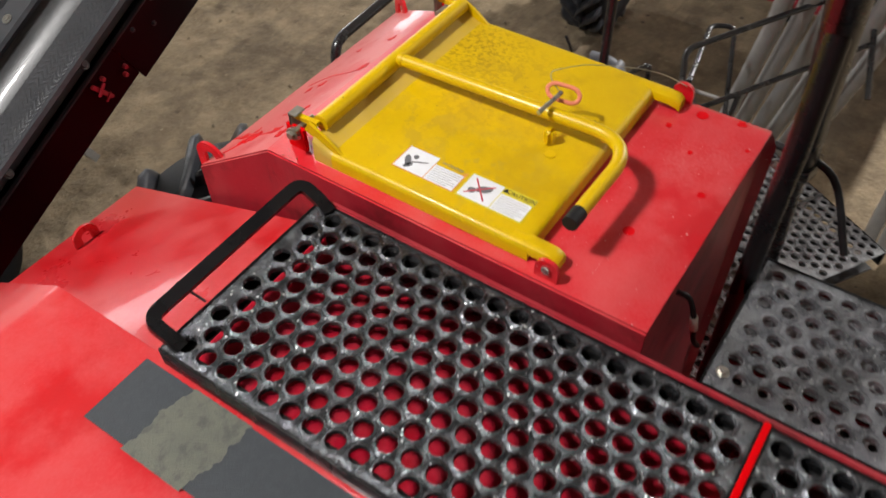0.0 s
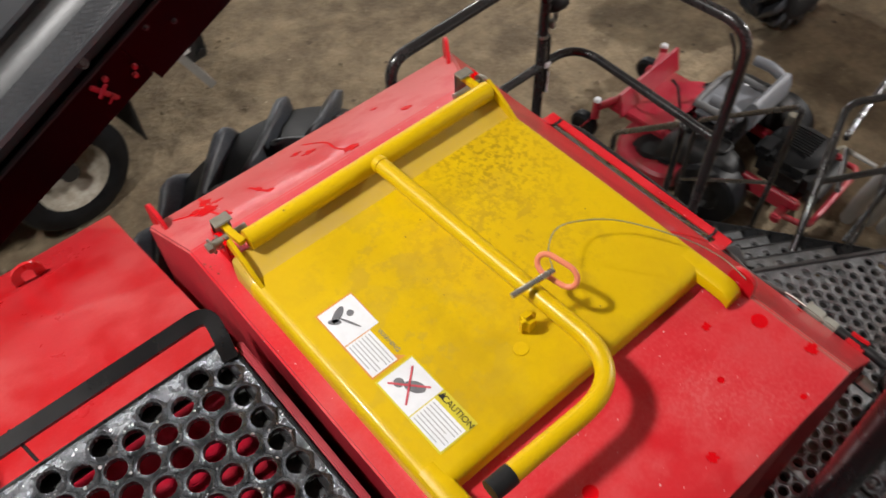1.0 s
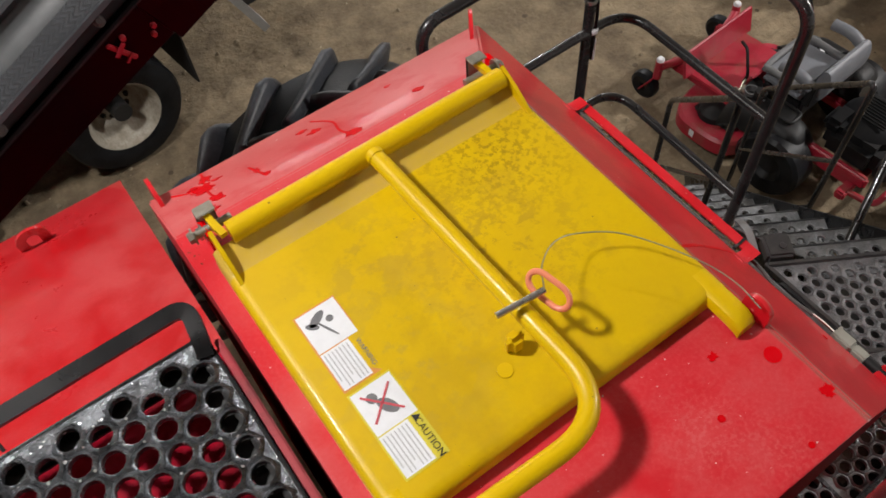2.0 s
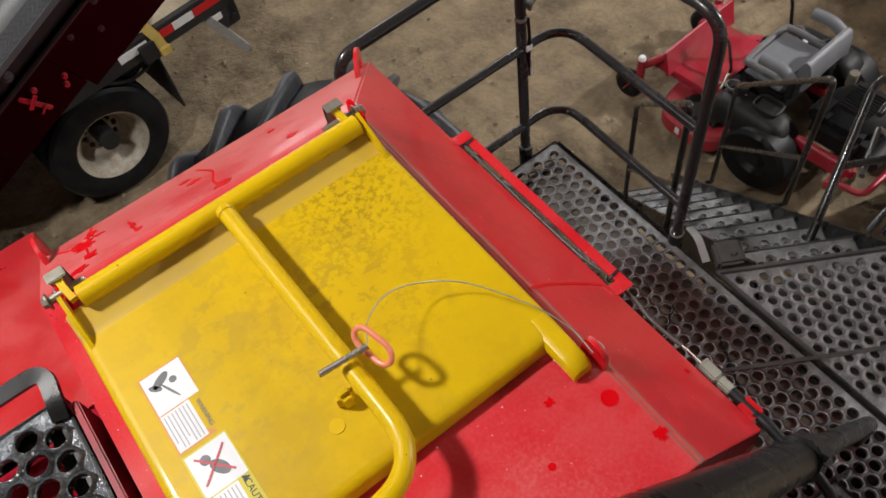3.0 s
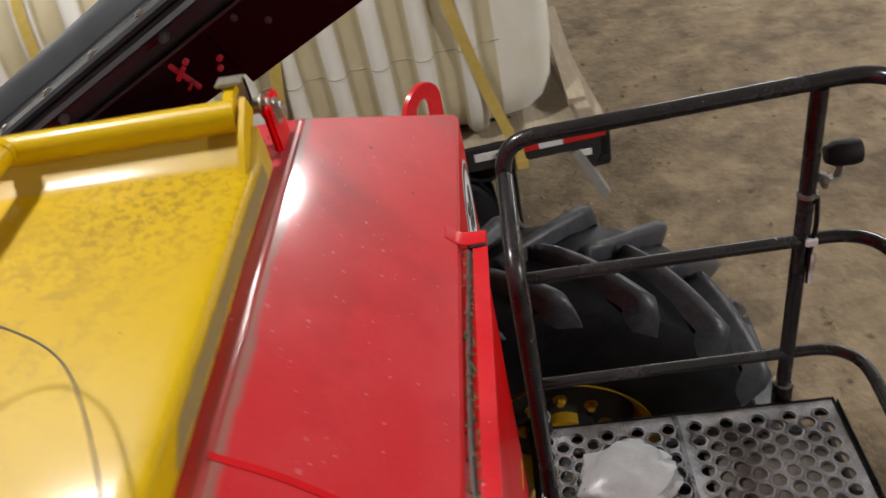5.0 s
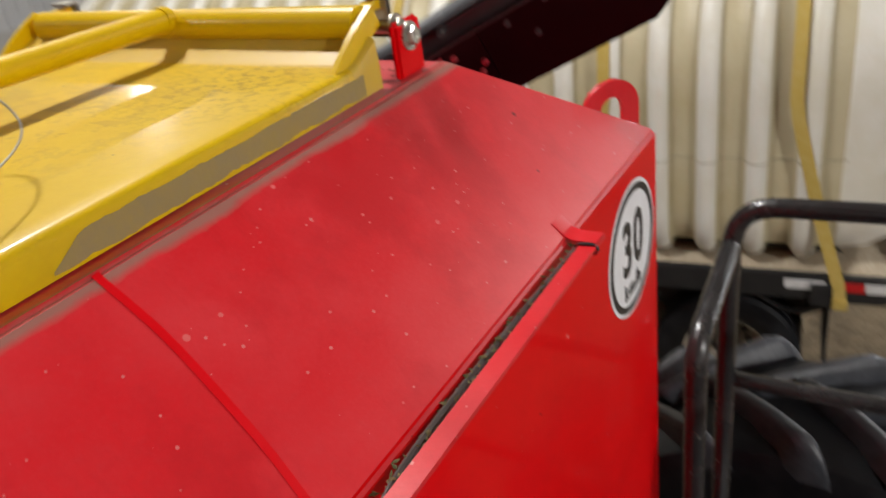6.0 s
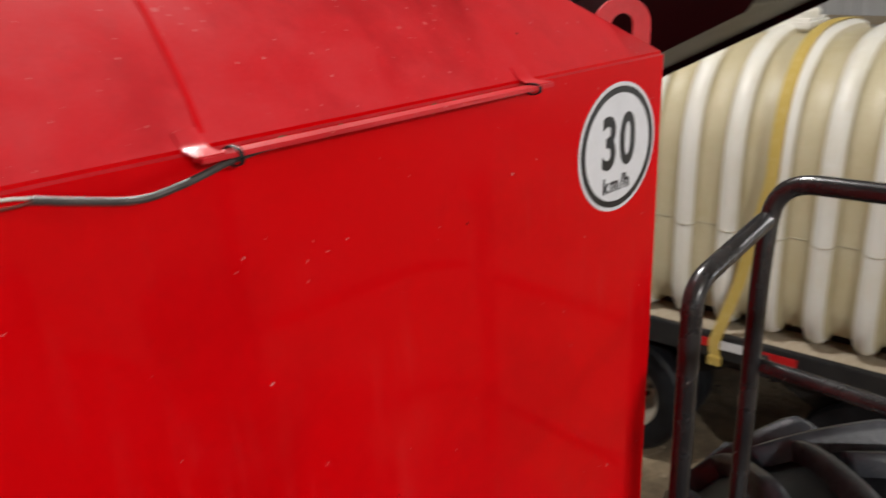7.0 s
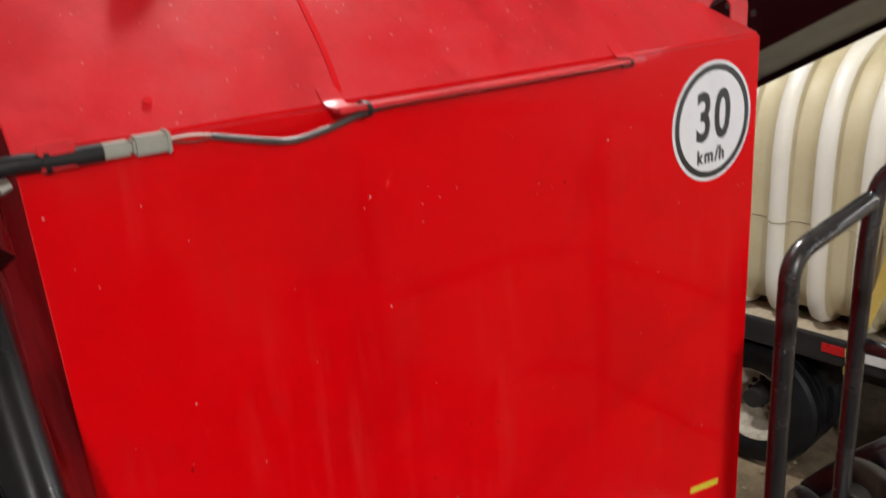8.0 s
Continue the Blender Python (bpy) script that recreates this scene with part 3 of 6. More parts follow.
tagged(part("wall_footing_north", box(X0, X1, Y1 - 0.05, Y1 + 0.2, -0.1, 1.3, 0.01), CONCRETE, None),
       "grey concrete lower shed wall", "wall", kind="structure")
for nm, c in (("wall_footing_south", (X0, X1, Y0 - 0.2, Y0 + 0.05)), ("wall_footing_west", (X0 - 0.2, X0 + 0.05, Y0, Y1)), ("wall_footing_east", (X1 - 0.05, X1 + 0.2, Y0, Y1))):
    tagged(part(nm, box(*c, -0.1, 1.3, 0.01), CONCRETE, None), "grey concrete lower shed wall", "wall", kind="structure")
tagged(part("ceiling", box(X0 - 0.2, X1 + 0.2, Y0 - 0.2, Y1 + 0.2, H, H + 0.15, 0), CEILING, None), "white metal liner ceiling", "ceiling", kind="structure")
tagged(part("window_1", box(12.42, 14.68, Y1 + 0.02, Y1 + 0.08, 1.3, 3.6, 0.005), DOOR_GLOW, None), "translucent daylight panel in the shed wall", "window", kind="structure")
tagged(part("window_2", box(1.82, 4.98, Y1 + 0.02, Y1 + 0.08, 4.0, 6.0, 0.005), SKY_GLOW, None), "translucent daylight panel high in the shed wall", "window", kind="structure")
for i, z in enumerate((2.05, 2.75)):
    tagged(part("trim_%d" % (i + 1), box(-15.3, 12.3, Y1 - 0.14, Y1 - 0.05, z, z + 0.14, 0.005), TIMBER, None), "wooden girt along the shed wall", "beam", kind="structure")
# the last fixture belongs to the added fill lamp
for lx, ly, lz, w in LAMPS:
    lamp = thing("ceiling_lamp", "square white high-bay lamp hanging under the ceiling", "lamp", "ceiling lamps")
    part("housing", merge(box(lx - 0.27, lx + 0.27, ly - 0.27, ly + 0.27, lz, lz + 0.1, 0.01), box(lx - 0.02, lx + 0.02, ly - 0.02, ly + 0.02, lz + 0.1, H, 0.003)), GREY_EDGE, lamp)
    part("diffuser", box(lx - 0.24, lx + 0.24, ly - 0.24, ly + 0.24, lz - 0.03, lz - 0.002, 0.006), LAMP_GLOW, lamp, "glowing diffuser")

# ---- harvester: engine cover ----
TOP, EDGE, SX, EX, EY, FX, FY = 3.575, 3.40, -0.83, 0.0, -1.156, -0.176, -0.262
DZ = 2.165


def lug_ring(c, u, big=0.047, hole=0.019, foot=0.07):
    """An upright half-ring of plate with two feet, across the line u."""
    n, V, F = 20, [], []
    w = Vector((-u.y, u.x, 0)) * 0.004
    for side in (-1, 1):
        for r, k in ((big, 0.92), (hole, 1.0)):
            for i in range(n + 1):
                a = math.pi * i / n
                V.append(tuple(c + w * side + u * r * math.cos(a) + Vector((0, 0, r * k * math.sin(a)))))
    m = 2 * (n + 1)
    for i in range(n):
        F += [(i, i + 1, n + 2 + i, n + 1 + i), (m + i + 1, m + i, m + n + 1 + i, m + n + 2 + i), (i, m + i, m + i + 1, i + 1),
              (n + 1 + i, n + 2 + i, m + n + 2 + i, m + n + 1 + i)]
    mid, half = (big + hole) / 2, (big - hole) / 2
    feet = [moved(box(-half, half, -0.004, 0.004, -foot, 0.002, 0.0005), Matrix.Translation(c + u * k) @ Euler((0, 0, math.atan2(u.y, u.x))).to_matrix().to_4x4()) for k in (-mid, mid)]
    return merge((V, F), *feet)


def engine_cover():
    t = thing("engine_cover", "glossy red sheet-steel engine cover with sloping shoulders", "machine cover")
    bm = bmesh.new()
    v = lambda *p: bm.verts.new(p)
    zb = 2.1
    A, B, D, C0 = v(EX, 0, EDGE), v(SX, 0, EDGE), v(EX, EY, EDGE), v(SX, EY, TOP)
    T2, T3, T4 = v(FX, EY, TOP), v(FX, FY, TOP), v(SX, FY, TOP)
    a, b, d, c = v(EX, 0, zb), v(SX, 0, zb), v(EX, EY, zb), v(SX, EY, zb)
    f = bm.faces.new
    f((C0, T2, T3, T4)), f((T2, D, A, T3)), f((T3, A, B, T4)), f((D, d, a, A)), f((A, a, b, B)), f((B, b, c, C0, T4))
    end = f((C0, c, d, D, T2))
    bmesh.ops.recalc_face_normals(bm, faces=bm.faces)
    bmesh.ops.inset_region(bm, faces=[end], thickness=0.03, depth=-0.025)
    sharp = [e for e in bm.edges if len(e.link_faces) == 2 and e.calc_face_angle(0) > 0.2]
    bmesh.ops.bevel(bm, geom=sharp, offset=0.004, segments=2, affect="EDGES", clamp_overlap=True)
    bm.faces.ensure_lookup_table()
    # index 4 is for west and south faces, whose shade is in the paint
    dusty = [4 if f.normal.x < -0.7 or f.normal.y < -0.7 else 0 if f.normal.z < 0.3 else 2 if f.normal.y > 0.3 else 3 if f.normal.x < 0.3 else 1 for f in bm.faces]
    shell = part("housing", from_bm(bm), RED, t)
    for extra in (RED_DUSTY, RED_CHALKY, RED_SATIN, RED_GRIMY_SHADED):
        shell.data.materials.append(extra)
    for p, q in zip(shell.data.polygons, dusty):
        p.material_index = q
    for c, u in ((Vector((-0.050, -0.048, 3.443)), Vector((-0.558, -0.830, 0))), (Vector((-0.812, -0.035, 3.432)), Vector((0, 1, 0)))):
        part("lifting_lug", lug_ring(c, u), RED_DUSTY, t)
    # bar that stands off the lower edge of the slope
    bar = part("cable_guard_bar", sweep([(0.026, -0.822, 3.3965), (0.026, -0.322, 3.3965)], flat_section(0.019, 0.005)), RED_DUSTY, t)
    for y in (-0.335, -0.811):
        path = [(-0.017, y, 3.4172), (-0.003, y, 3.4036), (0.006, y, 3.4000), (0.034, y, 3.3998)]
        part("tab", sweep(fillet(path, 0.008), [(-0.0135, -0.001), (0.0135, -0.001), (0.0130, 0.0006), (0.0110, 0.0010), (-0.0110, 0.0010), (-0.0130, 0.0006)]), RED_DUSTY, t)
    # paint run and round wet spots
    part("paint_run", sweep(smooth_path([(-0.176, -0.788, 3.5752), (-0.134, -0.783, 3.5335), (-0.096, -0.784, 3.4958), (-0.052, -0.788, 3.4520), (-0.012, -0.796, 3.4122)]), flat_section(0.0075, 0.0003)), RED_WET, t, "dark red paint run")

    def blot(centre, normal, r, seed, long=1.0, ragged=0.55):
        n, V = 26, []
        q = Vector((0, 0, 1)).rotation_difference(Vector(normal).normalized())
        for h in (0.0012, -0.001):
            for i in range(n):
                a = 2 * math.pi * i / n
                k = r * (1 + ragged * 1.6 * noise.noise((2.2 * math.cos(a) + seed, 2.2 * math.sin(a), seed * 3.1)))
                V.append(tuple(Vector(centre) + q @ Vector((k * math.cos(a), k * long * math.sin(a), h))))
        F = [tuple(range(n))] + [(i, (i + 1) % n, n + (i + 1) % n, n + i) for i in range(n)]
        return V, F
    far = lambda x, y: (x, y, EDGE - y * (TOP - EDGE) / 0.262)
    fn = (0, 0.668, 1)
    for k, (x, y, r, lg) in enumerate(((-0.733, -0.105, 0.020, 1.3), (-0.715, -0.055, 0.012, 1.8), (-0.748, -0.075, 0.010, 1.0), (-0.70, -0.085, 0.010, 0.8), (-0.725, -0.185, 0.013, 1.5),
                                       (-0.755, -0.23, 0.016, 1.0), (-0.634, -0.16, 0.006, 2.4), (-0.628, -0.20, 0.007, 1.2), (-0.505, -0.085, 0.010, 0.9), (-0.49, -0.12, 0.012, 1.0),
                                       (-0.46, -0.235, 0.016, 1.2), (-0.30, -0.09, 0.008, 1.0), (-0.29, -0.20, 0.010, 1.3))):
        part("wet_stain", blot(far(x, y), fn, r, k * 1.7 + 0.3, lg), RED_WET, t)
    for pts in (((-0.725, -0.20), (-0.73, -0.13), (-0.715, -0.03), (-0.712, -0.004)), ((-0.733, -0.10), (-0.76, -0.085), (-0.79, -0.05)), ((-0.46, -0.25), (-0.465, -0.19), (-0.45, -0.12), (-0.47, -0.05)),
                ((-0.632, -0.21), (-0.636, -0.16), (-0.64, -0.12))):
        part("wet_stain", sweep(smooth_path([far(x, y) for x, y in pts]), flat_section(0.005, 0.0012)), RED_WET, t)
    for x, y, r in ((-0.208, -1.005, 0.0135), (-0.34, -1.03, 0.006), (-0.27, -1.13, 0.005), (-0.62, -1.02, 0.012)):
        part("paint_spot", disc((x, y, TOP), r, 0.0008), RED_WET, t)
    part("paint_spot", disc((-0.030, -1.012, 3.431), 0.005, 0.0012, (0.705, 0, 0.709)), RED_WET, t)
    for k, (x, y, r) in enumerate(((-0.19, -1.09, 0.010), (-0.45, -1.10, 0.008), (-0.28, -0.955, 0.007))):
        part("paint_spot", blot((x, y, TOP), (0, 0, 1), r, 40 + k), RED_WET, t)
    part("yellow_mark", sweep([(0.0012, -0.150, 2.560), (0.0012, -0.068, 2.546)], flat_section(0.0015, 0.013)), DECAL_YELLOW, t, "small yellow stripe")
    # latch lugs that hold the guard's arms
    for x, y, s in ((-0.200, -0.944, 1), (-0.793, -0.944, -1)):
        prof = [(0.024, -0.002)] + [(0.024 * math.cos(a), 0.026 + 0.022 * math.sin(a)) for a in [math.pi * k / 10 for k in range(11)]] + [(-0.024, -0.002)]
        n, V = len(prof), []
        for dx in (-0.005, 0.005):
            V += [(x + s * 0.019 + dx, y + u, TOP + w) for u, w in prof]
        lug = part("latch_lug", (V, [tuple(range(n)), tuple(range(2 * n - 1, n - 1, -1))] + [(k, (k + 1) % n, n + (k + 1) % n, n + k) for k in range(n)]), RED_DUSTY, t)
        part("bolt", bolt((x + s * 0.022, y, TOP + 0.028), (s, 0, 0), 0.010, 0.008), CHROME, lug)
    for x, y in ((-0.192, -0.318), (-0.783, -0.318)):
        lug = part("hinge_lug", box(x - 0.005, x + 0.005, y - 0.028, y + 0.028, TOP - 0.002, TOP + 0.064, 0.0045, 3), RED, t)
        part("bolt", bolt((x + (0.006 if x > -0.5 else -0.006), y, TOP + 0.045), (1 if x > -0.5 else -1, 0, 0), 0.011, 0.009), CHROME, lug)
    # small bracket at the near lower corner
    part("corner_bracket", merge(box(-0.012, 0.022, -1.135, -1.10, 3.396, 3.402, 0.002), box(0.016, 0.022, -1.135, -1.10, 3.385, 3.412, 0.002)), RED_DUSTY, t)
    # round speed mark on the side
    y0, z0 = -0.122, 3.27
    st = part("speed_sticker", disc((0.0005, y0, z0), 0.100, 0.0008, (1, 0, 0), 48), DECAL_WHITE, t, "round white speed limit sticker")
    part("black_ring", moved(turned([(0.084, 0), (0.084, 0.0012), (0.094, 0.0012), (0.094, 0)], "x", 48), Matrix.Translation((0.0008, y0, z0))), DECAL_BLACK, st)
    mtx = lambda y, z: Matrix.Translation((0.0016, y, z)) @ Euler((math.pi / 2, 0, math.pi / 2)).to_matrix().to_4x4()
    for ch, dy in (("3", -0.024), ("0", 0.024)):
        lettering(ch, 0.112, mtx(y0 + dy, z0 + 0.006), DECAL_BLACK, st, "numeral", 0.0006, 0.74, 0.022)
    for ch, dy in (("k", -0.031), ("m", -0.008), ("/", 0.012), ("h", 0.025)):
        lettering(ch, 0.034, mtx(y0 + dy, z0 - 0.057), DECAL_BLACK, st, "letter", 0.0006, 0.9, 0.022)
    return t


engine_cover()


# ---- yellow guard ----
def warning_decal(parent, ya, yb, header, word):
    xa, xb, z = -0.752, -0.680, 3.6135
    mid = (ya + yb) / 2
    d = part("warning_decal", box(xa, xb, yb, ya, z - 0.0004, z + 0.0002, 0), header, parent, "warning decal with pictogram and small print")
    part("pictogram_panel", box(xa + 0.003, xb - 0.002, mid - 0.001, ya - 0.003, z + 0.0003, z + 0.0005, 0), DECAL_WHITE, d)
    part("text_panel", box(xa + 0.003, xb - 0.021, yb + 0.003, mid - 0.003, z + 0.0003, z + 0.0005, 0), DECAL_WHITE, d)
    for i in range(7):
        x = xb - 0.026 - i * 0.0062
        part("print_bar", box(x - 0.0018, x, yb + 0.006 + 0.012 * (i in (3, 6)), mid - 0.007, z + 0.0006, z + 0.0008, 0), DECAL_TEXT, d)
    cy = (ya + mid) / 2
    if word:
        m = Matrix.Translation(((xa + xb) / 2, cy, 0)) @ Euler((0, 0, radians(-58))).to_matrix().to_4x4()
        sole = turned([(0.0001, 0), (1, 0), (1, 0.0004), (0.0001, 0.0004)], "z", 24)
        for (ox, sx, sy) in ((0.009, 0.0175, 0.0095), (-0.0165, 0.0085, 0.008)):
            mm = m @ Matrix.Translation((ox, 0, z + 0.0006)) @ Matrix.Diagonal((sx, sy, 1, 1))
            part("boot_print", moved(sole, mm), DECAL_GREY, d)
        for a in (12, 102):
            mm = Matrix.Translation(((xa + xb) / 2, cy, z + 0.0012)) @ Euler((0, 0, radians(a + 30))).to_matrix().to_4x4()
            part("cross_bar", moved(box(-0.033, 0.033, -0.0016, 0.0016, 0, 0.0004, 0), mm), DECAL_RED, d)
        lettering(word, 0.0145, Matrix.Translation((xb - 0.0105, (mid + yb) / 2 - 0.005, z + 0.0008)) @ Euler((0, 0, -math.pi / 2)).to_matrix().to_4x4(), DECAL_BLACK, d, "caution_word", 0.0002)
        tri = disc((xb - 0.0105, mid - 0.008, z + 0.0005), 0.0075, 0.0004, n=3)
        part("caution_triangle", tri, DECAL_BLACK, d)
    else:
        for cx2, cy2, sx, sy, a in ((-0.722, ya - 0.022, 0.017, 0.007, 30), (-0.734, ya - 0.030, 0.011, 0.005, -40), (-0.705, ya - 0.032, 0.006, 0.006, 0), (-0.716, ya - 0.046, 0.002, 0.021, 25)):
            mm = Matrix.Translation((cx2, cy2, z + 0.0006)) @ Euler((0, 0, radians(a))).to_matrix().to_4x4() @ Matrix.Diagonal((sx, sy, 1, 1))
            part("pictogram_shape", moved(turned([(0.0001, 0), (1, 0), (1, 0.0004), (0.0001, 0.0004)], "z", 20), mm), DECAL_GREY, d)
        lettering("WARNING", 0.0105, Matrix.Translation((xb - 0.0105, (mid + yb) / 2, z + 0.0008)) @ Euler((0, 0, -math.pi / 2)).to_matrix().to_4x4(), DECAL_GREY, d, "warning_word", 0.0002)


def guard_panel():
    t = thing("guard_panel", "yellow steel hinged guard with a tube handle on the engine cover", "guard")
    # one folded pan: flat top, rounded sides and front turned down, a ramp up to the hinge tube at the back
    top = 3.6125
    across = [(-0.797, -0.036), (-0.797, -0.014), (-0.7955, -0.008), (-0.792, -0.003), (-0.786, -0.0005), (-0.778, 0.0), (-0.5, 0.0012), (-0.222, 0.0), (-0.205, -0.0005), (-0.200, -0.002), (-0.197, -0.005), (-0.1955, -0.010), (-0.1955, -0.036)]
    along = [(-0.372, 0.022), (-0.392, 0.0115), (-0.412, 0.002), (-0.420, 0.0003), (-0.430, 0.0), (-0.65, 0.001), (-0.872, 0.0), (-0.882, -0.001), (-0.889, -0.005), (-0.893, -0.012), (-0.894, -0.032)]
    bm = bmesh.new()
    grid = []
    for y, dy in along:
        row = []
        for k, (x, dx) in enumerate(across):
            inner = 2 <= k <= len(across) - 3
            row.append(bm.verts.new((x, y, top + (min(dx, dy) if dy < 0 else dx + (dy if inner else 0)))))
        grid.append(row)
    for r0, r1 in zip(grid, grid[1:]):
        for k in range(len(across) - 1):
            bm.faces.new((r0[k], r1[k], r1[k + 1], r0[k + 1]))
    bmesh.ops.recalc_face_normals(bm, faces=bm.faces)
    if sum(f.normal.z for f in bm.faces) < 0:
        bmesh.ops.reverse_faces(bm, faces=bm.faces)
    bmesh.ops.solidify(bm, geom=list(bm.faces), thickness=0.003)
    chunk = from_bm(bm)
    panel = part("panel", chunk, YELLOW, t)
    panel.data.materials.append(YELLOW_RAMP_SHADE)
    # the back ramp gets the yellow with its shading painted in
    for p in panel.data.polygons:
        if p.center.y > -0.418:
            p.material_index = 1
    part("hinge_tube", tube([(-0.757, -0.366, 3.646), (-0.216, -0.366, 3.646)], 0.0192, 20), YELLOW_TUBE, t)
    # short arms that run on past the front lip
    for x in (-0.7765, -0.2155):
        V, F = [], []
        sec = [(-0.0195, -0.021), (-0.0195, -0.010), (-0.016, -0.003), (-0.009, 0.0006), (0.009, 0.0006), (0.016, -0.003), (0.0195, -0.010), (0.0195, -0.021)]
        stations = ((-0.850, 1.0, 0.0004), (-0.925, 1.0, 0.0004), (-0.940, 0.96, -0.001), (-0.950, 0.84, -0.005), (-0.956, 0.60, -0.012))
        for y, k, dz in stations:
            V += [(x + a * (1 - (1 - k) * 0.4), y, top + dz + (h if h < -0.02 else h * k)) for a, h in sec]
        m = len(sec)
        for i in range(len(stations) - 1):
            for j in range(m):
                F.append((i * m + j, i * m + (j + 1) % m, (i + 1) * m + (j + 1) % m, (i + 1) * m + j))
        F += [tuple(range(m))[::-1], tuple(range((len(stations) - 1) * m, len(stations) * m))]
        part("arm", (V, F), YELLOW_TUBE, t)
    for x, s in ((-0.782, -1), (-0.2085, 1)):
        part("gusset", sweep(fillet([(x + s * 0.001, -0.440, 3.596), (x + s * 0.001, -0.40, 3.628), (x + s * 0.001, -0.352, 3.652)], 0.03), flat_section(0.007, 0.026)), YELLOW_TUBE, t)
        hx = -0.2315 if s > 0 else -0.7715
        part("hinge_ear", sweep(fillet([(hx + 0.006, -0.368, 3.650), (hx, -0.335, 3.654), (hx, -0.310, 3.655)], 0.01), flat_section(0.012, 0.011)), YELLOW_TUBE, t)
        br = part("hinge_bracket", merge(box(hx - 0.0165, hx + 0.0165, -0.309, -0.303, 3.615, 3.666, 0.003), box(hx - 0.0165, hx + 0.0165, -0.326, -0.303, 3.663, 3.667, 0.0015)), ZINC_DULL, t, "zinc-plated hinge bracket")
        part("hinge_pin", turned([(0.0001, hx - 0.034), (0.0075, hx - 0.034), (0.0075, hx + 0.034), (0.0001, hx + 0.034)], "x", 12, (0, -0.326, 3.632)), ZINC_DULL, br)
        part("nut", bolt((hx + s * 0.034, -0.326, 3.632), (s, 0, 0), 0.010, 0.009), ZINC_DULL, br)
    handle = part("handle", tube(fillet([(-0.493, -0.380, 3.657), (-0.483, -0.955, 3.668), (-0.738, -0.949, 3.667)], 0.10, 12), 0.0150, 18), YELLOW_TUBE, t)
    part("end_cap", tube([(-0.712, -0.9497, 3.667), (-0.746, -0.949, 3.667), (-0.749, -0.949, 3.667)], 0.0163, 18), PLASTIC_BLACK, handle, "black plastic end cap")
    part("weld_ring", tube([(-0.4929, -0.386, 3.6572), (-0.4928, -0.393, 3.6573)], 0.0165, 18), YELLOW_TUBE, handle)
    part("pin_block", merge(box(-0.530, -0.500, -0.792, -0.770, 3.611, 3.652, 0.008, 3), disc((-0.548, -0.802, 3.6115), 0.012, 0.004)), YELLOW_TUBE, t)
    # worn primer with ragged ends on the side that faces the deck
    V, F, n = [], [], 60
    for i in range(n + 1):
        y = -0.405 - 0.40 * i / n
        lo = 3.5795 + 0.003 * noise.noise((y * 30, 0.2, 0)) + 0.002 * noise.noise((y * 120, 4.2, 0))
        hi = 3.6015 + 0.002 * noise.noise((y * 26, 3.2, 0)) + 0.0016 * noise.noise((y * 140, 1.2, 0))
        if i > n - 5:
            hi = lo + (hi - lo) * (n - i + 0.6) / 5
        V += [(-0.1949, y, lo), (-0.1949, y, hi)]
    for i in range(n):
        F.append((2 * i, 2 * i + 2, 2 * i + 3, 2 * i + 1))
    part("worn_patch", (V, F), YELLOW_WORN, t, "paint worn to primer")
    warning_decal(t, -0.543, -0.693, DECAL_ORANGE, "")
    warning_decal(t, -0.699, -0.850, DECAL_YELLOW, "CAUTION")


guard_panel()


def lock_pin():
    t = thing("lock_pin", "steel lock pin with an orange pull ring through the guard handle", "pin")
    part("pin", tube([(-0.529, -0.757, 3.690), (-0.452, -0.768, 3.697)], 0.005, 12), CHROME, t)
    u, w, c = Vector((0.22, -0.97, -0.1)).normalized(), Vector((0.62, 0.15, 0.77)).normalized(), Vector((-0.446, -0.770, 3.692))
    path = []
    for i in range(41):
        a = 2 * math.pi * i / 40
        path.append(c + u * (0.021 * math.cos(a) + (0.014 if math.cos(a) > 0 else -0.014)) + w * 0.016 * math.sin(a))
    part("pull_ring", tube(path, 0.0046, 10), SALMON, t, "orange pull ring")
    part("lanyard", tube(smooth_path([(-0.450, -0.764, 3.695), (-0.430, -0.735, 3.697), (-0.385, -0.708, 3.682), (-0.335, -0.708, 3.662), (-0.275, -0.748, 3.652), (-0.222, -0.835, 3.645), (-0.198, -0.90, 3.636), (-0.195, -0.952, 3.625)], 8), 0.0011, 6), WIRE, t, "thin steel lanyard")


lock_pin()


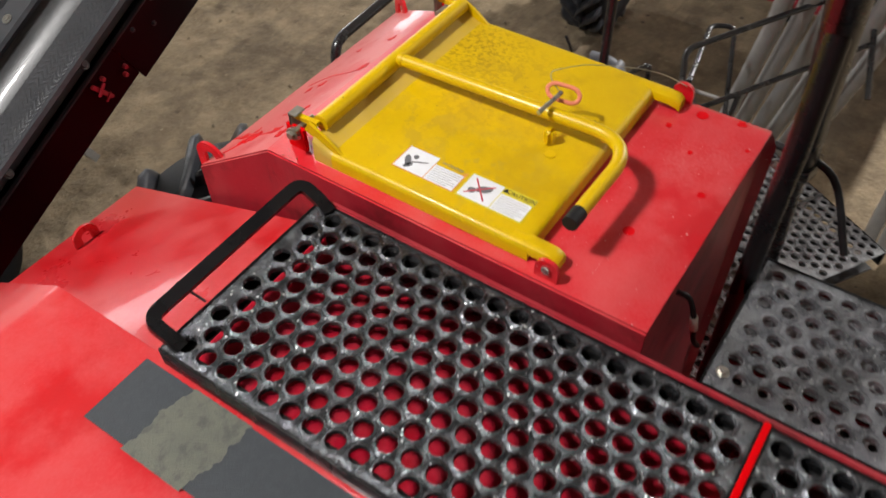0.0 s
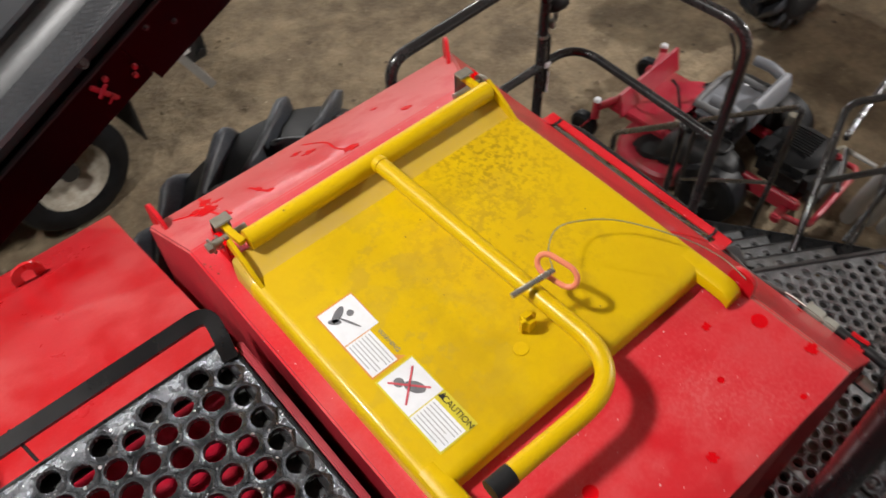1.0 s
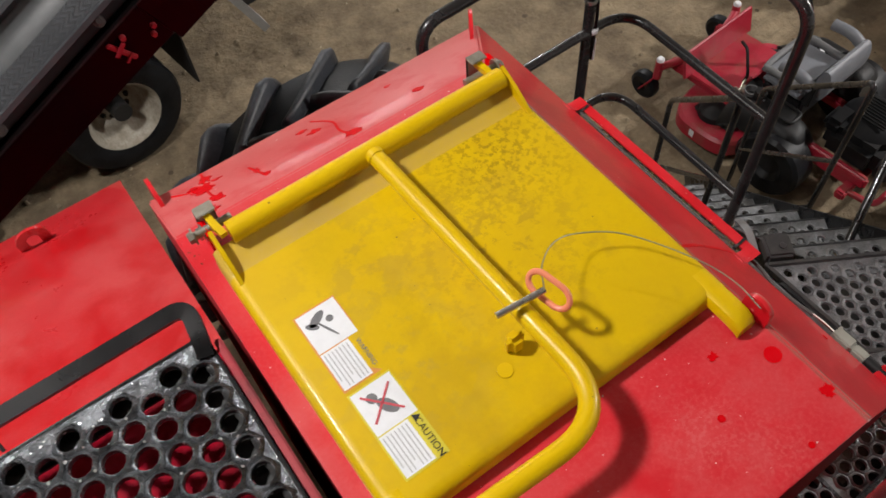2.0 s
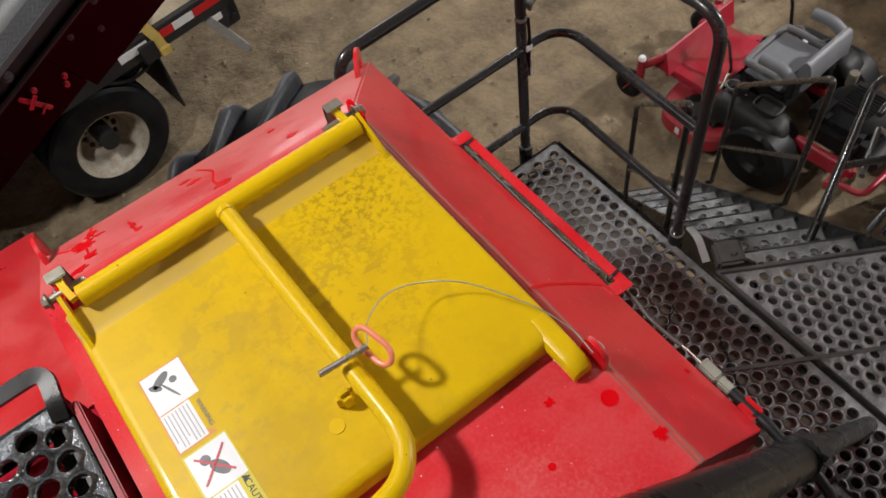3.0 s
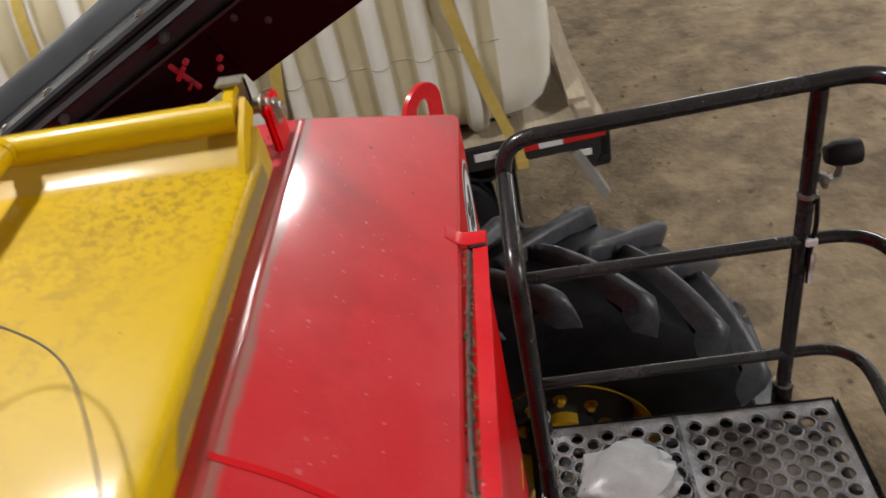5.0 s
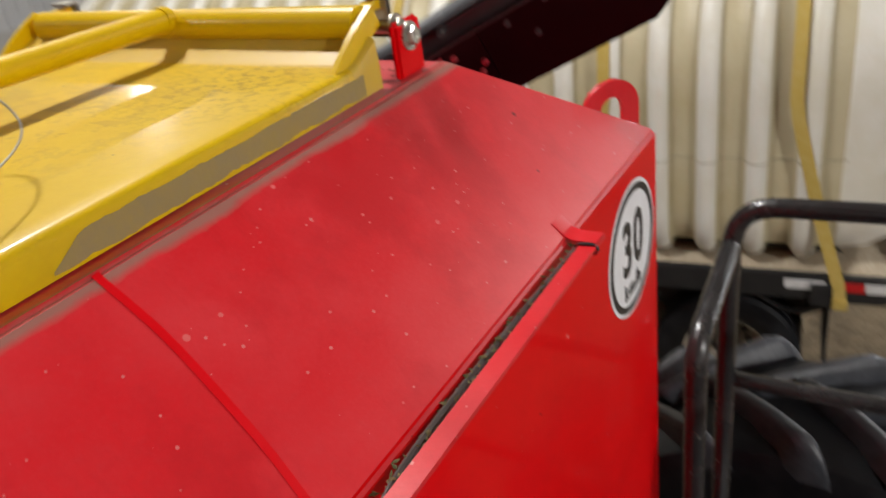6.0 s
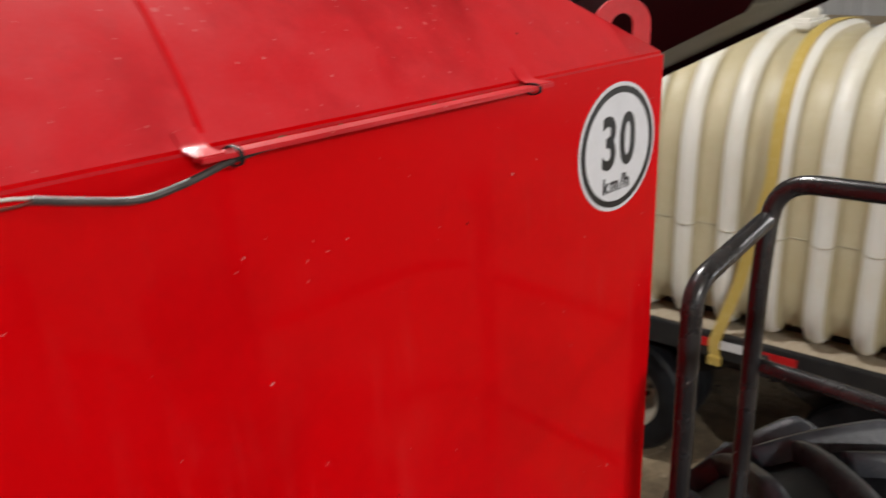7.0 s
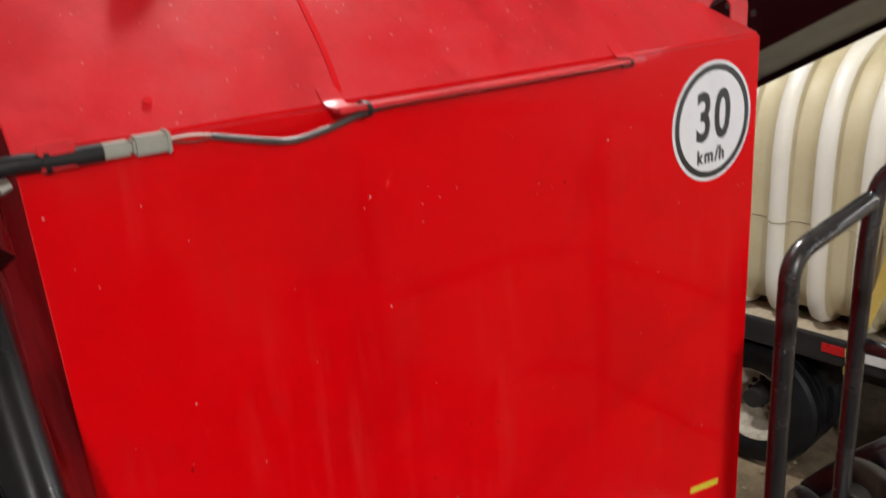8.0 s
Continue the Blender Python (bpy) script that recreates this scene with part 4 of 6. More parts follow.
def wiring_harness():
    t = thing("wiring_harness", "grey cable with plug connector tied along the cover edge", "cable")
    part("cable", tube(smooth_path([(0.012, -0.335, 3.391), (0.0075, -0.50, 3.391), (0.0075, -0.70, 3.391), (0.018, -0.775, 3.389), (0.024, -0.835, 3.378), (0.02, -0.88, 3.372), (0.016, -0.93, 3.382), (0.015, -0.965, 3.391)], 6), 0.0038, 8), CABLE_GREY, t)
    part("wire", tube(smooth_path([(0.015, -0.963, 3.3925), (0.015, -0.985, 3.396), (0.014, -1.012, 3.396)]), 0.0014, 6), WIRE_WHITE, t)
    part("wire", tube(smooth_path([(0.016, -0.963, 3.3895), (0.017, -0.985, 3.389), (0.016, -1.012, 3.393)]), 0.0014, 6), WIRE_RED, t)
    con = part("connector", merge(box(0.004, 0.026, -1.048, -1.010, 3.385, 3.404, 0.003), box(0.006, 0.024, -1.078, -1.048, 3.387, 3.402, 0.003), box(0.003, 0.027, -1.016, -1.010, 3.383, 3.406, 0.002)), CONNECTOR, t, "grey plastic connector")
    part("sleeve", tube(smooth_path([(0.015, -1.076, 3.394), (0.015, -1.12, 3.394), (0.013, -1.175, 3.394), (0.004, -1.30, 3.37), (-0.05, -1.40, 3.2)]), 0.0095, 12), PLASTIC_BLACK, t, "black rubber sleeve")
    for y, x, z, a, b in ((-0.352, 0.0245, 3.394, 0.0128, 0.0070), (-0.785, 0.0235, 3.393, 0.0150, 0.0095), (-1.128, 0.014, 3.394, 0.0115, 0.0115)):
        path = [(x + a * math.cos(k * 0.3927), y + 0.0015 * math.sin(k), z + b * math.sin(k * 0.3927)) for k in range(17)]
        part("cable_tie", sweep(path, flat_section(0.0016, 0.005), up=(0, 1, 0)), PLASTIC_BLACK, t, "black cable tie")


wiring_harness()


def plant_chaff():
    V, F = [], []
    rnd = random.Random(11)

    def bit(x, y, z, r):
        n, a = len(V), rnd.random() * 6.28
        u, w = Vector((math.cos(a), math.sin(a), rnd.uniform(-0.3, 0.3))) * r, Vector((-math.sin(a), math.cos(a), rnd.uniform(-0.3, 0.3))) * r * rnd.uniform(0.25, 0.6)
        c = Vector((x, y, z))
        for p in (c + u, c + w, c - u, c - w, c + Vector((0, 0, r * 0.35)), c - Vector((0, 0, r * 0.35))):
            V.append(tuple(p))
        for i in range(4):
            F.extend([(n + i, n + (i + 1) % 4, n + 4), (n + (i + 1) % 4, n + i, n + 5)])
    for _ in range(260):
        bit(rnd.uniform(0.002, 0.016), rnd.uniform(-0.80, -0.34), rnd.uniform(3.389, 3.396), rnd.uniform(0.002, 0.005))
    for _ in range(420):
        bit(0.032 + abs(rnd.gauss(0, 0.05)), rnd.uniform(-1.1, 0.3), DZ + 0.006, rnd.uniform(0.003, 0.009))
    for _ in range(160):
        bit(rnd.uniform(-0.83, -0.20), rnd.uniform(-0.34, -0.30), TOP + 0.001, rnd.uniform(0.0012, 0.003))
    return V, F


tagged(part("plant_chaff", plant_chaff(), CHAFF, None, smooth=False), "dry green-brown plant bits caught along the cover edge", "chaff", kind="stuff")


# ---- step plates, side cover, machine body ----
def step_platform(y0, y1, loop):
    t = thing("step_platform", "black perforated steel step plate with punched anti-slip holes", "step", "step plates")
    x0, w, l = -1.311, 0.436, y1 - y0
    m = Matrix.Translation((x0, y0, 3.55))
    part("grating", moved(perforated(w, l, hole=0.0178), m), STEP_GRATE, t)
    part("frame", moved(edge_frame(w, l, 0.045), m), BLACK, t)
    if loop:
        path = fillet([(-0.886, y1 - 0.035, 3.552), (-0.880, y1 - 0.010, 3.566), (-0.870, y1 + 0.050, 3.580), (-1.292, y1 + 0.046, 3.580), (-1.293, y1 - 0.012, 3.568), (-1.293, y1 - 0.030, 3.552)], 0.042)
        part("toe_loop", sweep(path, flat_section(0.027, 0.012)), BLACK, t)
        part("cable_tie", tube(smooth_path([(-1.205, y1 + 0.062, 3.586), (-1.200, y1 + 0.03, 3.572), (-1.196, y1 + 0.004, 3.560)]), 0.0028, 6), PLASTIC_BLACK, t, "black cable tie")
    for c in ((x0 + w - 0.046, x0 + w, y0, y1), (x0 + 0.004, x0 + w - 0.046, y1 - 0.040, y1)):
        part("frame_flange", box(*c, 3.520, 3.526, 0.001), DARK_GAP, t)
    for x in (x0 + 0.01, x0 + w - 0.02):
        part("support", box(x, x + 0.012, y0 + 0.02, y1 - 0.02, 3.440, 3.545, 0.001), BLACK, t)


step_platform(-1.380, -0.446, True)
step_platform(-2.30, -1.400, False)


def side_cover():
    t = thing("side_cover", "dusty red sheet-steel side cover with folded edges", "machine cover")
    def sheet(x0, x1, prof, th=0.006):
        V, F, m = [], [], len(prof)
        for x in (x0, x1):
            V += [(x, y, z) for y, z in prof] + [(x, y, z - th) for y, z in prof]
        for k in range(m - 1):
            F += [(k, k + 1, 2 * m + k + 1, 2 * m + k), (m + k + 1, m + k, 3 * m + k, 3 * m + k + 1)]
        for o in (0, 2 * m):
            F.append(tuple([o + k for k in range(m)] + [o + m + k for k in range(m - 1, -1, -1)]))
        F += [(0, 2 * m, 3 * m, m), (m - 1, 2 * m - 1, 4 * m - 1, 3 * m - 1)]
        return V, F
    part("panel", sheet(-1.309, -0.852, [(-0.412, 3.443), (-0.40, 3.440), (0.292, 3.195), (0.302, 3.185), (0.302, 3.0)]), RED_GLOSS, t)
    part("side_skirt", box(-0.858, -0.852, -0.42, 0.298, 2.6, 3.19, 0.002), RED, t)
    part("end_fin", [( [(-0.857, 0.29, 3.186), (-0.857, -0.42, 3.438), (-0.857, -0.42, 3.18), (-0.853, 0.29, 3.186), (-0.853, -0.42, 3.438), (-0.853, -0.42, 3.18)], [(0, 1, 2), (5, 4, 3), (0, 3, 4, 1), (1, 4, 5, 2), (2, 5, 3, 0)])][0], RED, t, smooth=False)
    part("raised_panel", sheet(-2.7, -1.303, [(-2.4, 3.50), (-0.128, 3.498), (-0.112, 3.494), (0.288, 3.240), (0.306, 3.215), (0.306, 3.0)]), RED_GLOSS, t)
    part("lower_panel", box(-1.309, -0.852, -2.4, -0.413, 3.428, 3.436, 0.001), RED_MATT, t, "red floor sheet under the step plate")
    part("lifting_lug", lug_ring(Vector((-1.075, 0.209, 3.245)), Vector((1, 0, 0)), 0.036, 0.014, 0.03), RED_GLOSS, t)
    pad = part("anti_slip_pad", box(-1.470, -1.325, -1.05, -0.402, 3.4995, 3.503, 0.0012), PAD, t, "dark grey anti-slip pad worn olive in the middle")
    V, F, n = [], [], 40
    for i in range(n + 1):
        x = -1.477 + 0.154 * i / n
        a = -0.505 - 0.02 * (x + 1.477) / 0.154 + 0.012 * noise.noise((x * 40, 0.3, 0)) + 0.005 * noise.noise((x * 160, 2.3, 0))
        b = -0.650 - 0.02 * (x + 1.477) / 0.154 + 0.016 * noise.noise((x * 35, 7.3, 0)) + 0.008 * noise.noise((x * 140, 5.3, 0))
        V += [(x, a, 3.5036), (x, b, 3.5036)]
    for i in range(n):
        F.append((2 * i, 2 * i + 1, 2 * i + 3, 2 * i + 2))
    part("worn_area", (V, F), PAD_WORN, pad, "olive worn area of the pad")
    return t


side_cover()


def machine_body():
    t = thing("harvester_hull", "red harvester body and black chassis under the covers", "harvester")
    part("body_shell", merge(box(-2.66, -0.86, -2.38, 0.24, 1.5, 3.16, 0.03), box(-1.29, -0.87, -2.38, -0.5, 3.16, 3.425, 0.004)), RED, t)
    part("chassis", merge(box(-2.7, 0.9, -1.9, -0.1, 1.2, 1.5, 0.02), box(-0.8, -0.02, -1.1, -0.05, 1.5, 2.1, 0.01), box(-0.05, 0.25, -0.05, 1.4, 0.80, 1.05, 0.03)), DARK_GAP, t)
    # beam in the gap takes the same grimy, shade-darkened red
    part("red_beam", box(-0.866, -0.853, -2.36, -0.46, 3.40, 3.551, 0.003), RED_GRIMY_SHADED, t)
    part("separator", box(-1.30, -0.866, -1.396, -1.384, 3.43, 3.556, 0.002), RED, t)
    for x in (-2.3, -0.6):
        part("stand", box(x - 0.1, x + 0.1, -1.4, -1.2, 0.0, 1.25, 0.02), DARK_GAP, t)


machine_body()


# ---- deck, railing, ladder ----


def access_deck():
    t = thing("access_deck", "dark perforated steel access deck beside the engine cover", "deck")
    w, l = 0.815, 2.21
    grating("grating", t, (0.03, -1.90, DZ), 0.385, l, GRATE_DUSTY, hole=0.0180, lip=0.006)
    grating("grating", t, (0.421, -1.90, DZ), 0.424, l, GRATE_DUSTY, hole=0.0180, lip=0.006)
    grating("grating", t, (-0.80, -1.90, DZ), 0.822, 0.70, GRATE_DUSTY, hole=0.0180, lip=0.006)
    part("seam_strip", box(0.411, 0.425, -1.90, 0.31, DZ - 0.03, DZ + 0.005, 0.002), GRATE, t)
    part("frame", moved(edge_frame(w, l, 0.07, 0.008), Matrix.Translation((0.03, -1.90, DZ))), BLACK, t)
    # packed dirt that fills many of the holes
    for x0, x1, y0, y1, seed in ((0.47, 0.80, -1.2, 0.23, 2.0), (0.10, 0.36, -0.9, -0.05, 9.0)):
        nx, ny, V, F = 16, 60, [], []
        for j in range(ny + 1):
            for i in range(nx + 1):
                x, y = x0 + (x1 - x0) * i / nx, y0 + (y1 - y0) * j / ny
                edge = min(i, nx - i, j, ny - j) / 3.0
                z = -0.004 + 0.010 * noise.noise((x * 14, y * 14, seed)) - 0.016 * max(0.0, 1 - edge) ** 2
                V.append((x, y, DZ + min(z, 0.0015)))
        for j in range(ny):
            for i in range(nx):
                q = j * (nx + 1) + i
                F.append((q, q + 1, q + nx + 2, q + nx + 1))
        part("packed_dirt", (V, F), DECK_DIRT, t, "grey-brown dirt packed into the holes", kind="stuff")
    for y in (-1.5, -0.75, 0.0):
        part("cross_member", box(0.03, 0.845, y - 0.03, y + 0.03, DZ - 0.07, DZ - 0.012, 0.004), BLACK, t)
    # added dark sheet that keeps the holes black; no tray is known there
    part("under_tray", box(0.04, 0.84, -1.88, 0.30, DZ - 0.10, DZ - 0.09, 0.002), DARK_GAP, t)
    part("bearer", box(0.06, 0.8, -1.6, 0.2, 1.48, DZ - 0.10, 0.01), DARK_GAP, t)
    for x0, y0, x1, y1 in ((0.42, -0.66, 0.66, -0.52), (0.60, -0.87, 0.69, -0.70)):
        part("weld_strip", sweep([(x0, y0, DZ + 0.003), (x1, y1, DZ + 0.003)], flat_section(0.012, 0.004)), BLACK, t)


access_deck()


def deck_railing():
    t = thing("deck_railing", "black painted tube railing round the access deck", "railing")
    R = 0.0175
    p1 = (0.723, 0.350)
    part("top_rail", tube(fillet([(0.862, -0.332, DZ), (0.862, -0.332, 3.205), (0.862, 0.345, 3.160), (0.048, 0.345, 3.122), (0.048, 0.318, 2.96), (0.048, 0.314, DZ)], 0.11, 9), R * 1.08, 14), TUBE_BLACK, t)
    part("end_loop", tube(fillet([(0.050, 0.051, DZ), (0.050, 0.051, 2.998), (0.049, 0.300, 3.046), (0.049, 0.312, 3.048)], 0.055, 9), R * 1.12, 14), TUBE_BLACK, t)
    for z in (2.730, 2.340):
        part("mid_rail", tube(fillet([(0.055, 0.330, z), (0.905, 0.345, z), (0.880, -0.315, z + 0.01)], 0.13, 9), R * 0.95, 14), TUBE_BLACK, t)
    post = part("post", tube([(p1[0], p1[1] - 0.005, DZ - 0.05), (p1[0], p1[1] - 0.005, 3.14)], R * 1.1, 14), TUBE_BLACK, t)
    for (x, y) in ((p1[0], p1[1] - 0.005), (0.862, -0.332), (0.05, 0.051), (0.048, 0.314)):
        part("post_socket", tube([(x, y, DZ - 0.06), (x, y, DZ + 0.05)], 0.027, 14), BLACK, t)
        part("collar", moved(turned([(0.021, 0), (0.026, 0), (0.026, 0.008), (0.021, 0.008)], "z", 16, closed=True), Matrix.Translation((x, y, DZ + 0.05))), CHROME, t, "zinc collar")
    for z in (2.86, ):
        part("hose_clamp", moved(turned([(0.0195, 0), (0.0225, 0), (0.0225, 0.012), (0.0195, 0.012)], "z", 18, closed=True), Matrix.Translation((p1[0], p1[1] - 0.005, z))), CHROME, t, "zinc hose clamp")
    part("tag", merge(box(0.726, 0.754, 0.320, 0.332, 2.722, 2.745, 0.003), box(0.740, 0.752, 0.322, 0.326, 2.60, 2.70, 0.002)), DECAL_WHITE, t, "torn white paper tag")
    part("wrap", tube(smooth_path([(0.743, 0.332, 2.86), (0.748, 0.332, 2.78), (0.740, 0.327, 2.7), (0.746, 0.332, 2.6)]), 0.006, 8), PLASTIC_BLACK, t)
    part("toe_plate", box(0.854, 0.858, -0.30, 0.30, DZ - 0.02, DZ + 0.012, 0.001), BLACK, t)


deck_railing()


def work_lamp():
    t = thing("work_lamp", "small black work lamp clamped to the railing post", "lamp")
    part("body", moved(turned([(0.0001, -0.040), (0.020, -0.038), (0.029, -0.02), (0.031, 0.02), (0.028, 0.035), (0.0001, 0.037)], "x", 20), Matrix.Translation((0.797, 0.36, 2.955))), PLASTIC_BLACK, t)
    part("bracket", merge(sweep(fillet([(0.75, 0.342, 2.90), (0.79, 0.35, 2.90), (0.797, 0.36, 2.93)], 0.02), flat_section(0.018, 0.005)), box(0.748, 0.762, 0.325, 0.36, 2.885, 2.915, 0.003)), CHROME, t, "zinc bracket")


work_lamp()

# ladder: goes down sideways at an angle from the deck
LE, LS = Vector((0.857, -0.515, 0)), Vector((0.515, 0.857, 0))
LO = Vector((0.872, -0.535, DZ))


def ladder():
    t = thing("access_ladder", "dusty perforated steel ladder with tube hand loops", "ladder")
    m0 = Matrix(((LE.x, LS.x, 0, 0), (LE.y, LS.y, 0, 0), (0, 0, 1, 0), (0, 0, 0, 1)))
    at = lambda e, s, z: LO + LE * e + LS * s + Vector((0, 0, z))
    land = Matrix.Translation(at(-0.30, -0.74, 0.0)) @ m0
    part("landing", moved(perforated(1.10, 0.74, west=(land, 0.874)), land), GRATE_DUSTY, t, kind="stuff")
    # added grey sheet that hides the tan soil behind the landing's holes
    part("under_tray", moved(box(-0.02, 0.80, -0.72, 0.0, -0.13, -0.12, 0.002), Matrix.Translation(LO) @ m0), GREY_EDGE, t)
    part("landing_edge", sweep([at(0.0, 0.004, 0.003), at(0.80, 0.004, 0.003)], flat_section(0.012, 0.03)), GREY_EDGE, t)
    part("landing_edge", sweep([at(-0.17, -0.36, 0.006), at(0.80, -0.36, 0.006)], flat_section(0.014, 0.006)), GREY_EDGE, t)
    part("seam_strip", sweep([(0.872, -0.52, DZ + 0.005), (0.872, -0.95, DZ + 0.005)], flat_section(0.014, 0.006)), GREY_EDGE, t)
    part("landing_beam", sweep([at(0.80, -0.74, -0.04), at(0.80, 0.0, -0.04)], flat_section(0.01, 0.08)), BLACK, t)
    part("hinge_block", merge(moved(box(0.0, 0.10, 0.02, 0.12, -0.02, 0.035, 0.01), Matrix.Translation(LO) @ m0), bolt(at(0.06, 0.06, 0.035), r=0.014)), GREY_EDGE, t)
    for k in range(1, 10):
        mm = Matrix.Translation(at(0.15, 0.19 * k - 0.165, -0.20 * k)) @ m0
        tr = part("tread", moved(perforated(0.45, 0.165), mm), GRATE_DUSTY, t)
        part("nosing", moved(merge(box(-0.004, 0.454, 0.165, 0.170, -0.03, 0.009, 0.002), box(-0.004, 0.454, -0.005, 0, -0.03, 0.003, 0.002)), mm), GREY_EDGE, tr)
    for e in (0.135, 0.615):
        part("stringer", sweep([at(e, -0.02, -0.06), at(e, 1.97, -2.14)], flat_section(0.012, 0.15)), BLACK, t)
    for e, s0, s1 in ((0.075, 0.70, 1.35), (0.75, 0.88, 1.69)):
        top = lambda s: at(e, s, -1.053 * s + 0.86)
        low = lambda s: at(e, s, -1.053 * s + 0.34)
        base = lambda s: at(e, s, -1.053 * s - 0.02)
        part("hand_loop", tube(fillet([base(s0), top(s0), top(s1), base(s1)], 0.06), 0.0145, 12), TUBE_BLACK, t)
        part("loop_rung", tube([low(s0), low(s1)], 0.012, 10), TUBE_BLACK, t)
        for s in (s0, s1):
            part("loop_foot", tube([base(s), at(0.135 if e < 0.4 else 0.615, s, -1.053 * s - 0.03)], 0.012, 8), BLACK, t)
    part("link_bar", tube([(1.871, -0.450, DZ - 0.065), (1.876, -0.590, DZ - 0.065)], 0.011, 10), GALVANISED, t, "pale zinc link bar")
    part("link_arm", tube([(1.871, -0.450, DZ - 0.065), (1.62, -0.56, DZ - 0.05)], 0.012, 10), GREY_EDGE, t)
    part("latch_strap", sweep(smooth_path([(0.925, -0.335, DZ + 0.025), (0.900, -0.40, DZ + 0.045), (0.865, -0.475, DZ + 0.02)]), flat_section(0.028, 0.006)), BAG, t, "pale grey latch strap")


ladder()


def landing_railing():
    t = thing("landing_railing", "black tube railing along the outer edge of the landing", "railing")
    m, c = Vector((1.579, -0.487, 2.139)), Vector((1.825, -0.378, 2.349))
    foot = m + (m - c) * 0.9
    far = LE * 1.25 + Vector((0, 0, 0.05))
    part("rail", tube(fillet([foot, c, c + far, foot + far], 0.06), 0.0165, 12), TUBE_BLACK, t)
    part("mid_rail", tube([m, m + far], 0.0145, 12), TUBE_BLACK, t)
    part("brace", tube([m + far * 0.30, foot + far * 0.18], 0.014, 10), TUBE_BLACK, t)
    part("outer_hoop", tube(fillet([(1.95, -0.40, 2.08), (2.495, -0.305, 2.10), (2.553, -0.423, 2.10), (2.10, -0.62, 1.72), (1.90, -0.66, 1.55)], 0.05), 0.015, 12), TUBE_BLACK, t)


landing_railing()


def hose_bundle():
    t = thing("hose_bundle", "bundle of thick grey corrugated hoses hanging beside the ladder", "hoses")
    for i in range(6):
        o = Vector((0.05 * i, 0.13 - 0.115 * i, 0.03 * (i % 2)))
        pts = [Vector(p) + o for p in ((3.55, -0.36, 0.06), (3.40, -0.42, 0.45), (3.12, -0.53, 1.0), (2.86, -0.64, 1.56), (2.62, -0.74, 2.10), (2.38, -0.84, 2.62), (2.36, -1.10, 2.98), (2.75, -1.50, 2.98), (3.25, -1.70, 1.9), (3.45, -1.75, 0.06))]
        P = smooth_path(pts, 12)
        ch = tube(P, 0.052, 12)
        W = [Vector(p) for p in ch[0]]
        for k, c in enumerate(P):
            g = 1.0 if k % 2 else 0.97
            for j in range(12):
                q = W[k * 12 + j]
                W[k * 12 + j] = c + (q - c) * g
        part("hose", ([tuple(p) for p in W], ch[1]), HOSE_GREY, t)


hose_bundle()


def upper_stair():
    t = thing("upper_stair", "perforated steel stair treads up from the deck to the step plates", "stair")
    for x0, z in ((-0.74, 3.40), (-0.36, 3.02), (0.02, 2.60)):
        w = 0.37
        m = Matrix.Translation((x0, -1.88, z))
        tr = part("tread", moved(perforated(w, 0.62, hole=0.0150), m), GRATE, t)
        part("tread_frame", moved(edge_frame(w, 0.62, 0.04), m), BLACK, tr)
        part("bolt", bolt((x0 + 0.04, -1.285, z + 0.004), (0, 0, 1), 0.009), CHROME, tr)
    part("stringer", sweep([(-0.8, -1.90, 3.46), (0.72, -1.90, 2.06)], flat_section(0.012, 0.14)), BLACK, t)
    part("stringer", sweep([(-0.8, -1.252, 3.34), (0.72, -1.252, 2.06)], flat_section(0.010, 0.09)), BLACK, t)


upper_stair()


def stair_handrail():
    t = thing("stair_handrail", "thick black tube handrail with a bolted clamp joint", "handrail")
    a, b = Vector((-0.60, -1.228, 4.286)), Vector((0.72, -1.205, 2.33))
    part("upper_tube", tube([a, a.lerp(b, 0.49)], 0.034, 18), BLACK, t)
    part("lower_tube", tube([a.lerp(b, 0.46), b, b + Vector((0.02, 0, -0.17))], 0.024, 16), BLACK, t)
    c = a.lerp(b, 0.475)
    d = (b - a).normalized()
    part("clamp", merge(tube([c - d * 0.045, c + d * 0.045], 0.042, 8), bolt(c + Vector((0.01, -0.02, 0.04)), (0.6, 0, 0.8), 0.014, 0.012), bolt(c + d * 0.06 + Vector((0.01, -0.02, 0.03)), (0.6, 0, 0.8), 0.012, 0.012)), BLACK, t)
    part("post", tube([(-0.46, -1.24, DZ), (-0.445, -1.238, 3.26), (-0.43, -1.235, 3.75), (-0.42, -1.226, 4.02)], 0.022, 14), BLACK, t)


stair_handrail()


def end_cable():
    t = thing("end_cable", "black cable with a white plug on the cover end", "cable")
    part("cable", tube(smooth_path([(-0.62, -1.142, 3.47), (-0.615, -1.17, 3.46), (-0.61, -1.19, 3.40), (-0.60, -1.20, 3.33), (-0.58, -1.21, 3.29)]), 0.006, 8), PLASTIC_BLACK, t)
    part("plug", tube([(-0.030, -1.160, 3.375), (-0.025, -1.185, 3.365)], 0.010, 10), WIRE_WHITE, t, "white plug")
    part("plug", tube([(-0.611, -1.188, 3.41), (-0.607, -1.194, 3.37)], 0.009, 10), WIRE_WHITE, t, "white plug")


end_cable()


